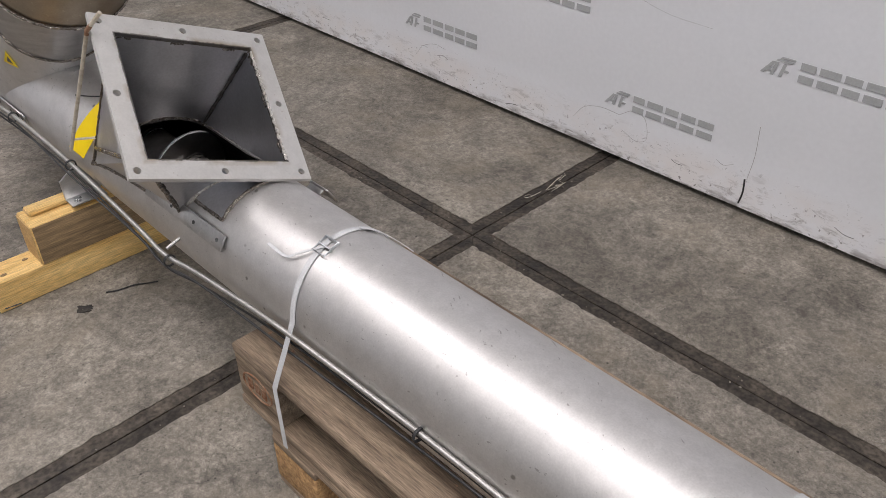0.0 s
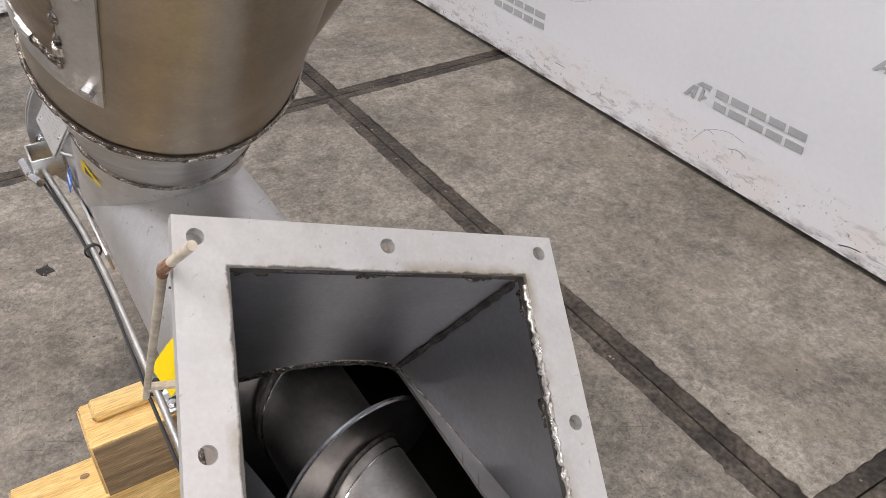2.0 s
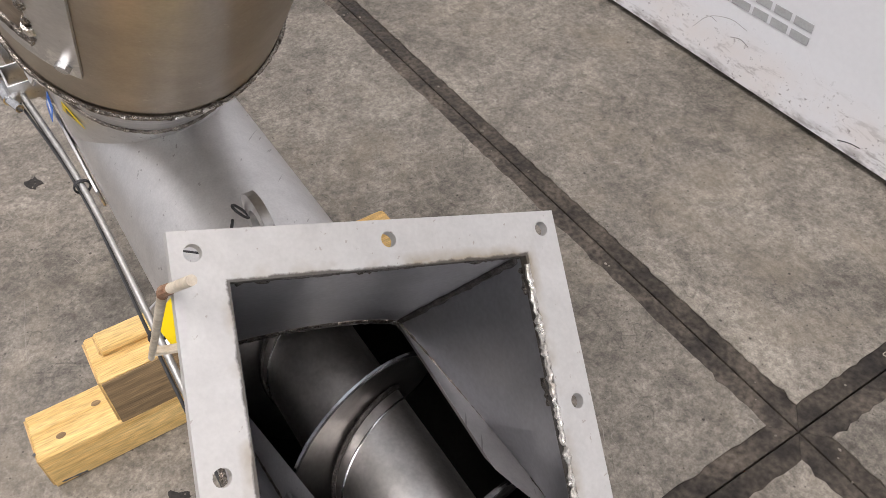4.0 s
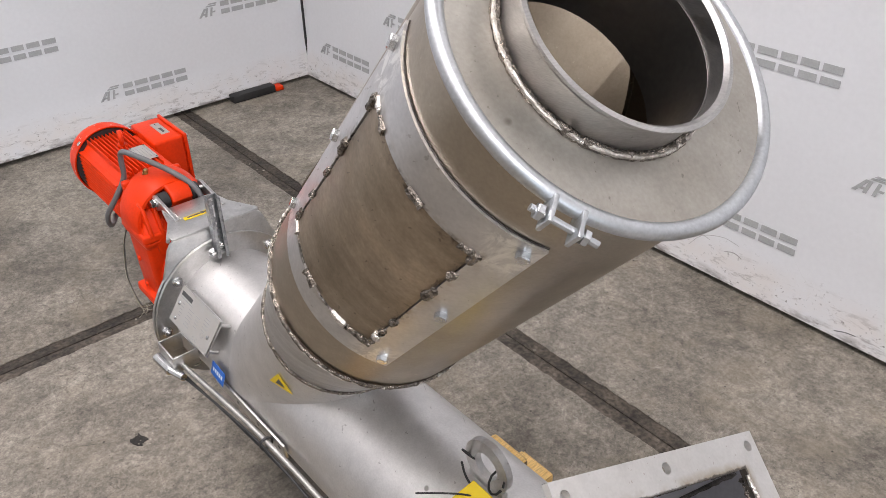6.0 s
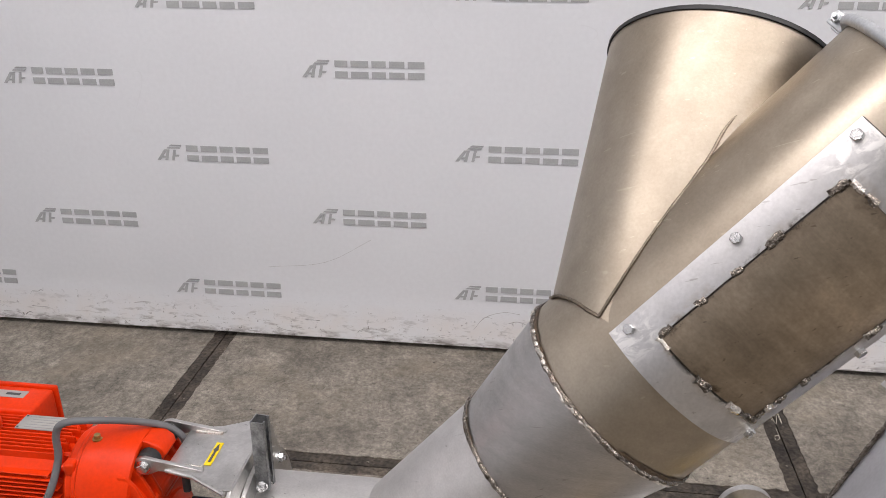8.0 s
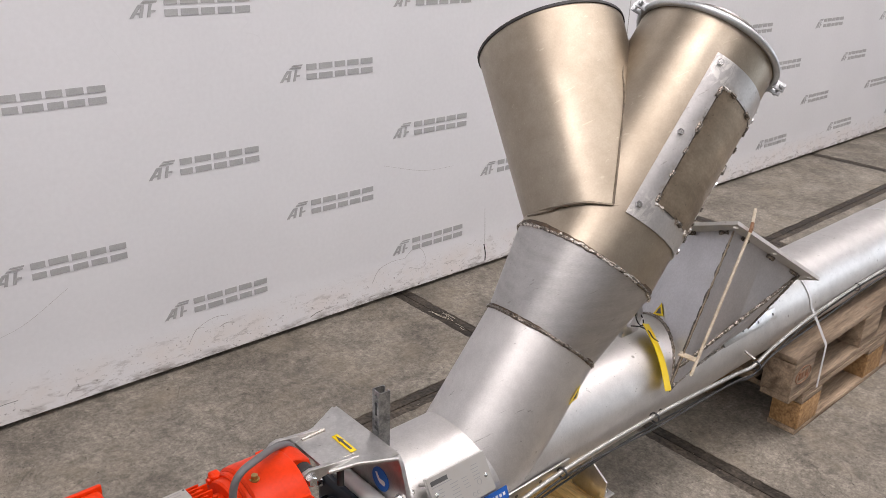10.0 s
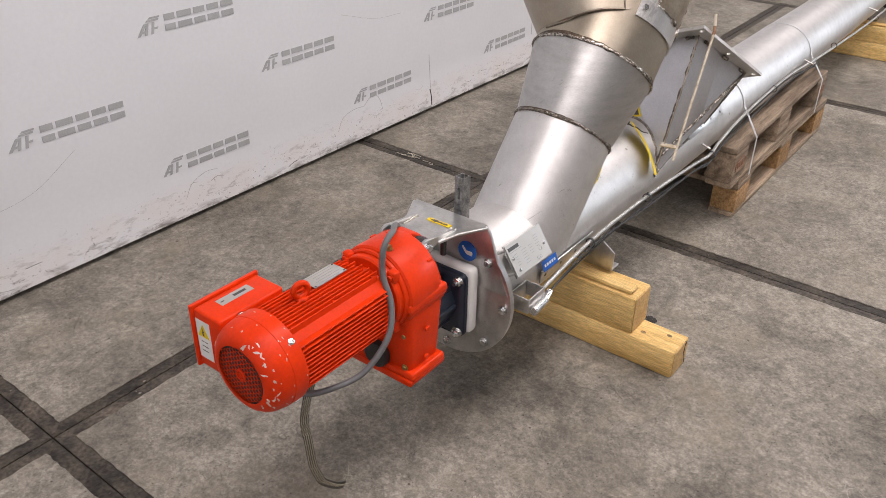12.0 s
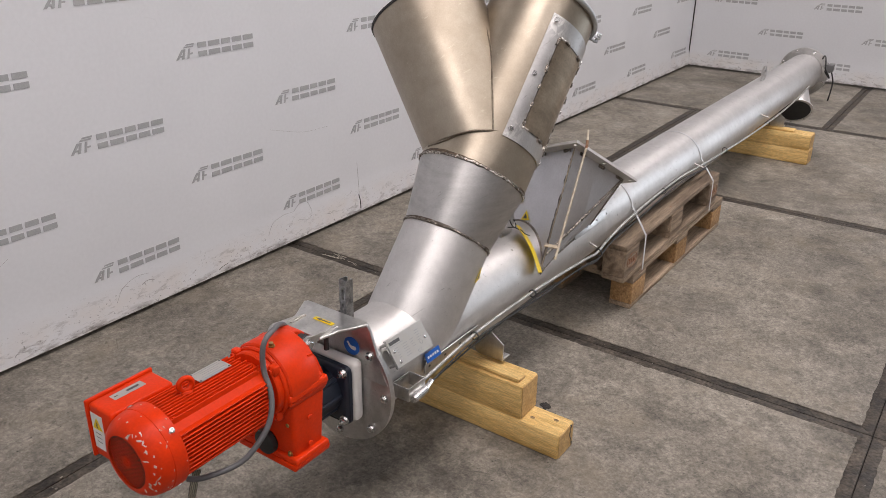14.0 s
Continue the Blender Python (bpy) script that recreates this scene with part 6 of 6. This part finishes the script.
# yellow tag tied to the lug
bm = B()
t0, t1, b0, b1 = loc(1.582, -0.832, 0.617), loc(1.628, -0.821, 0.596), loc(1.533, -0.956, 0.490), loc(1.578, -0.946, 0.470)
n0 = (t1 - t0).cross(b0 - t0).normalized()
prev = None
for k in range(9):
    u = k / 8
    bow = Vector((0, -0.64, 0.77)) * (0.013 * math.sin(math.pi * u))
    a, b = t0.lerp(b0, u) + bow, t1.lerp(b1, u) + bow
    ring = [bm.verts.new(q) for q in (a, b, b + n0 * 0.0012, a + n0 * 0.0012)]
    if prev:
        for q in range(4):
            bm.faces.new((prev[q], prev[(q + 1) % 4], ring[(q + 1) % 4], ring[q]))
    else:
        bm.faces.new(ring)
    prev = ring
bm.faces.new(list(reversed(prev)))
ytag = part("yellow_tag", bm, YELLOW, conveyor, "yellow plastic tag tied to the lug")
ring_top = loc(1.548, -0.806, 0.628)
hole = t0.lerp(t1, 0.45) + (b0 - t0) * 0.08
bm = B()
sweep(bm, curve([ring_top + Vector((0.010 * math.cos(q) - 0.002, -0.012 * math.sin(q) * 0.7 - 0.004, 0.012 * math.sin(q))) for q in [2 * math.pi * k / 10 for k in range(11)]], 3), 0.0018, 6)
sweep(bm, curve([ring_top + Vector((-0.004, -0.016, -0.010)), ring_top.lerp(hole, 0.5) + Vector((-0.006, -0.012, 0)), hole + n0 * 0.003], 6), 0.0020, 6)
part("zip_tie", bm, BLACK, ytag)
bm = B()
sweep(bm, curve([hole + n0 * 0.003, hole + Vector((-0.02, -0.02, 0.006)), loc(1.555, -0.885, 0.606), loc(1.540, -0.910, 0.612)], 6), 0.0016, 6)
part("zip_tie", bm, BLACK, ytag, "long black tail of a zip tie")
bm = B()
q0 = loc(1.605, -0.806, 0.612)
sweep(bm, [q0 + Vector((0.013 * math.cos(k * 0.6), 0.014 * math.sin(k * 0.6) * 0.8, 0.016 * math.sin(k * 0.6))) for k in range(11)], 0.0020, 6)
part("zip_tie", bm, BLACK, ytag)

# yellow warning sticker on the throat's wall towards the branch
bm = B()
wa, wb = throat_line(3, HI + 0.003, 0.46, R - 0.003)
wp = wa.lerp(wb, 0.90)
wu = (wa - wb).normalized()
wc, wd = throat_line(3, HI + 0.003, 0.52, R - 0.003)
wn = wu.cross(wc.lerp(wd, 0.90) - wp).normalized()
if wn.x > 0:
    wn = -wn
m = axis_frame(wp + wn * 0.0025, wn, wu)
prism(bm, [(-0.016, -0.021), (-0.016, 0.021), (0.021, 0.0)], m, 0.001)
wl = part("warning_label", bm, YELLOW, throat, "yellow warning triangle sticker")
bm = B()
prism(bm, [(-0.010, -0.010), (-0.010, 0.010), (0.010, 0.0)], m @ Matrix.Translation((0, 0, 0.001)), 0.0006)
part("symbol", bm, INK, wl)

# ---- timbers under the ends ----
def timber(name, x0, x1, y0, y1, z0, z1, label, category, seed, mat=TIMBER, yaw=0.0):
    """A sawn beam lying along y, with softened edges and sawn ends."""
    cx, cy = (x0 + x1) / 2, (y0 + y1) / 2
    w, ln, h = x1 - x0, y1 - y0, z1 - z0
    ob = thing(name, pose(cx, cy, z0, 0, 0, 90 + yaw), label, category, "support timbers")
    rng = random.Random(seed)
    bm = B()
    box(bm, (0, 0, h / 2), (ln - 0.004, w, h), 0.005)
    for v in bm.verts:
        v.co += Vector((rng.uniform(-1, 1), rng.uniform(-1, 1), rng.uniform(-1, 0.3) if v.co.z > 0.01 else 0)) * 0.0012
    part("beam_body", bm, mat, ob)
    for s in (-1, 1):
        bm = B()
        box(bm, (s * (ln / 2 - 0.0005), 0, h / 2), (0.003, w - 0.010, h - 0.010))
        part("sawn_end", bm, END_GRAIN, ob)
    return ob


timber("lower_beam", 1.259, 1.362, -1.209, -0.372, 0.0, 0.094, "long yellow softwood beam lying on the floor", "timber beam", 1)
timber("upper_block", 1.262, 1.366, -1.066, -0.470, 0.0942, 0.220, "thick yellow softwood block on a beam", "timber block", 2)
block_ = bpy.data.objects["upper_block"]
# thin board on the east side, darker than the rest of the block
bm = B()
box(bm, (0, -0.0525, 0.063), (0.588, 0.003, 0.118), 0.001)
part("weathered_face", bm, DARK_WOOD, block_, "dark rough-sawn face")
timber("packing_slat", 1.272, 1.318, -1.046, -0.55, 0.2202, 0.236, "thin wooden slat packed under the conveyor foot", "wooden slat", 3)
timber("lower_beam", 4.97, 5.085, -1.122, -0.45, 0.0, 0.100, "yellow softwood beam lying on the floor", "timber beam", 4)
timber("upper_block", 4.972, 5.087, -1.118, -0.48, 0.1002, 0.200, "yellow softwood block stacked on a beam", "timber block", 5)
timber("packing_slat", 4.99, 5.06, -1.0, -0.6, 0.2002, 0.214, "thin wooden slat packed under the conveyor foot", "wooden slat", 6)


crack_beam = bpy.data.objects["lower_beam"]
bm = B()
sweep(bm, curve([(-0.4192, -0.030, 0.090), (-0.4192, -0.024, 0.055), (-0.4192, -0.036, 0.030), (-0.4192, -0.041, 0.006)], 6), 0.0022, 6, False, 0.4, random.Random(2))
sweep(bm, curve([(-0.4192, -0.041, 0.006), (-0.405, -0.0512, 0.012), (-0.36, -0.0518, 0.008)], 6), 0.0018, 6, False, 0.4, random.Random(3))
part("crack", bm, INK, crack_beam, "split in the beam end")
for name, spots in (("lower_beam", ((-0.30, 0.012, 0.0942), (-0.37, -0.02, 0.0942))), ("upper_block", ((-0.22, 0.02, 0.1262), (0.10, -0.02, 0.1262)))):
    for kx, ky, kz in spots:
        bm = B()
        revolve(bm, [(-0.002, 0), (-0.002, 0.006), (0.0004, 0.0055), (0.0004, 0)], Matrix.Translation((kx, ky, kz)) @ Matrix.Diagonal((1.5, 1, 1, 1)), 14)
        part("knot", bm, DARK_WOOD, bpy.data.objects[name], "small dark knot")

# ---- pallets ----
def pallet(m, label, seed, blocks, nested=False):
    """A pallet cut down to two rows of blocks; its long side along x, its outer side at y = 0."""
    ob = thing("pallet", m, label, "pallet", "stacked pallets")
    rng = random.Random(seed)
    L, W = 1.2, 0.475

    def board(name, c, s, mat=GREY_WOOD):
        bm = B()
        box(bm, (0, 0, 0), s, 0.003)
        for v in bm.verts:
            v.co += Vector((rng.uniform(-1, 1), rng.uniform(-1, 1), rng.uniform(-1, 1))) * 0.001
        b = part(name, bm, mat, ob)
        b.matrix_basis = pose(*c, rng.uniform(-0.1, 0.1), 0, rng.uniform(-0.25, 0.25))
        return b
    H = PH_T
    for y, w in ((0.050, 0.100), (0.40, 0.145)):
        board("bottom_board", (0, y, 0.011), (L, w, 0.021))
        for x in (-0.5275, 0, 0.5275):
            up = 0.0225 if nested else 0.0445
            board("block", (x, y, 0.022 + (H - 0.0225 - up) / 2), (0.145, w, H - 0.0235 - up), blocks)
    for x in (-0.5275, 0, 0.5275):
        if nested:
            board("stringer_board", (x, 0.215, H - 0.062), (0.145, 0.225, 0.021))
        else:
            board("stringer_board", (x, W / 2, H - 0.033), (0.145, W, 0.021))
    for y, w in ((0.046, 0.092), (0.402, 0.140)) if nested else ((0.0725, 0.145), (0.22, 0.10), (0.40, 0.145)):
        board("deck_board", (0, y, H - 0.011), (L, w, 0.021))
    return ob


PH_T = 0.166
TOPZ = 2 * PH_T
pallet(pose(2.955, -0.985, 0.0, 0, 0, 0.0), "weathered wooden pallet on the floor, with pressed chip blocks", 3, CHIPBOARD)
upper = pallet(pose(2.850, -0.980, PH_T, 0, 0, 0.0), "weathered wooden pallet stacked on another pallet", 8, GREY_WOOD, True)
for x in (-0.565, -0.49, -0.035, 0.04, 0.49, 0.565):
    for y in (0.025, 0.07):
        bm = B()
        revolve(bm, [(-0.002, 0), (-0.002, 0.0042), (0.0006, 0.0038), (0.0006, 0)], Matrix.Translation((x + 0.006 * math.sin(90 * x), y, PH_T - 0.0004)), 10)
        part("nail_head", bm, RUST, upper)
# burnt oval stamps on the corner blocks
for sx in (-0.5275, 0.5275):
    bm = B()
    m = Matrix.Translation((sx, -0.0008, 0.085)) @ Matrix.Rotation(radians(90), 4, "X")
    pts = [m @ Vector((0.050 * math.cos(t), 0.030 * math.sin(t), 0)) for t in [2 * math.pi * k / 32 for k in range(32)]]
    sweep(bm, pts, 0.0022, 6, True)
    for k in (-1, 0, 1):
        box(bm, (k * 0.024, 0, 0), (0.015, 0.026, 0.003), 0, m)
    part("burnt_stamp", bm, RUST, upper, "burnt oval stamp with bars for letters")


# ---- straps ----
def strap(x, label, buckle=False, seed=0):
    ob = thing("strap", Matrix.Translation((0, 0, 0)), label, "strap", "tie-down straps")
    c = FRAME @ Vector((x, 0, 0))
    r = R + 0.0012
    yp, zb = -0.992, PH_T + 0.004
    pts, nn = [], []
    a0 = 172
    south = c + Vector((0, r * math.cos(radians(a0)), r * math.sin(radians(a0))))
    edge = Vector((c.x + 0.034, yp - 0.002, TOPZ))
    pts += [Vector((c.x + 0.038, yp - 0.002, zb)), edge]
    nn += [Vector((0, -1, 0)), Vector((0, -1, 0.2))]
    for k in range(0, 25):
        a = radians(a0 - (a0 - 5) * k / 24)
        pts.append(c + Vector((0.05 * max(0, 1 - k / 10) * 0.4, r * math.cos(a), r * math.sin(a))))
        nn.append(Vector((0, math.cos(a), math.sin(a))))
    pts.append(Vector((c.x, c.y + R + 0.02, TOPZ + 0.03)))
    nn.append(Vector((0, 1, 0)))
    bm = B()
    ribbon(bm, pts, nn, 0.0135, 0.0012)
    part("band", bm, STRAP, ob, "white woven band")
    if buckle:
        a = radians(106)
        p = c + Vector((0.01, r * math.cos(a), r * math.sin(a)))
        n = Vector((0, math.cos(a), math.sin(a)))
        m = axis_frame(p + n * 0.004, n, (1, 0, 0))
        bm = B()
        w, h = 0.017, 0.019
        for cc in ([(-w, -h, 0), (w, -h, 0), (w, h, 0), (-w, h, 0)], [(-w, -h * 0.1, 0.002), (w, -h * 0.1, 0.002), (w, h * 0.9, 0.004), (-w, h * 0.9, 0.004)]):
            sweep(bm, [m @ Vector(q) for q in cc], 0.0022, 8, True)
        part("buckle", bm, ZINC, ob, "steel wire buckle")
        bm = B()
        pp = curve([p + n * 0.004, p + Vector((-0.03, -0.035, -0.012)) + n * 0.004, p + Vector((-0.055, -0.055, -0.02)), p + Vector((-0.10, -0.06, -0.016)) + n * 0.006], 6)
        ribbon(bm, pp, [n] * len(pp), 0.006, 0.001)
        part("loose_end", bm, STRAP, ob)
        bm = B()
        pp, tails = [], []
        for k in range(12):
            ang = radians(70 - 3.2 * k)
            pp.append(c + Vector((0.004 + 0.010 * k * k / 16, (r + 0.003) * math.cos(ang), (r + 0.003) * math.sin(ang))))
            tails.append((0, math.cos(ang), math.sin(ang)))
        ribbon(bm, pp, tails, 0.013, 0.001)
        part("loose_end", bm, STRAP, ob)
    return ob


strap(2.385, "white tie-down strap with a wire buckle over the tube", True)
strap(3.262, "white tie-down strap over the tube and pallet")

# ---- small floor details ----
for hx, hy, rz in ((0.517, -1.043, 20), (1.50, -1.034, 50)):
    bm = B()
    rng = random.Random(int(hx * 100))
    out = [Vector((0.021 * rng.uniform(0.75, 1.15) * math.cos(a) / max(abs(math.cos(a)), abs(math.sin(a))), 0.016 * rng.uniform(0.75, 1.15) * math.sin(a) / max(abs(math.cos(a)), abs(math.sin(a))))) for a in [2 * math.pi * k / 22 for k in range(22)]]
    prism(bm, [(p.x, p.y) for p in out], pose(hx, hy, 0.0004, 0, 0, rz), 0.0012)
    ob = new("floor_pit", bake(bm, "floor_pit", JOINT))
    ob.parent = floor
bm = B()
sweep(bm, curve([(1.532, -0.83, 0.003), (1.515, -0.865, 0.004), (1.50, -0.885, 0.003), (1.49, -0.93, 0.003), (1.475, -0.96, 0.003)], 6), 0.0022, 6)
solid("wire_scrap", bm, BLACK, Matrix(), "short black wire scrap lying on the floor", "wire")
bm = B()
rng = random.Random(5)
for k in range(5):
    p = Vector((2.0 + rng.uniform(-0.03, 0.03), 0.35 + rng.uniform(-0.1, 0.1), 0.004))
    sweep(bm, curve([p + Vector((rng.uniform(-0.010, 0.010), rng.uniform(-0.045, 0.045), rng.uniform(0, 0.004))) for _ in range(5)], 6), 0.0006, 5)
solid("straw_strands", bm, TIE, Matrix(), "pale plastic strands lying in the joint", "strands", kind="stuff")

rng = random.Random(61)
bm = B()
for k in range(220):
    if k < 60:
        hx, hy = ((0.517, -1.043), (1.50, -1.034))[k % 2]
        x, y = hx + rng.gauss(0, 0.025), hy + rng.gauss(0, 0.02)
    else:
        along, off = rng.uniform(-1.2, 6.5), rng.gauss(0, 0.03)
        x, y = (along, off - 0.012) if k % 3 else (2.0 * rng.randint(0, 2) + off, rng.uniform(-1.8, 0.6))
        if k % 3 and rng.random() < 0.3:
            y -= 2.0
    s = rng.uniform(0.0012, 0.004)
    bmesh.ops.create_icosphere(bm, subdivisions=1, radius=s, matrix=Matrix.Translation((x, y, s * 0.3 - 0.001)) @ Matrix.Diagonal((rng.uniform(0.7, 1.6), rng.uniform(0.7, 1.4), 0.6, 1)))
solid("concrete_crumbs", bm, CONCRETE, Matrix(), "small loose crumbs of concrete on the floor", "crumbs", kind="stuff")
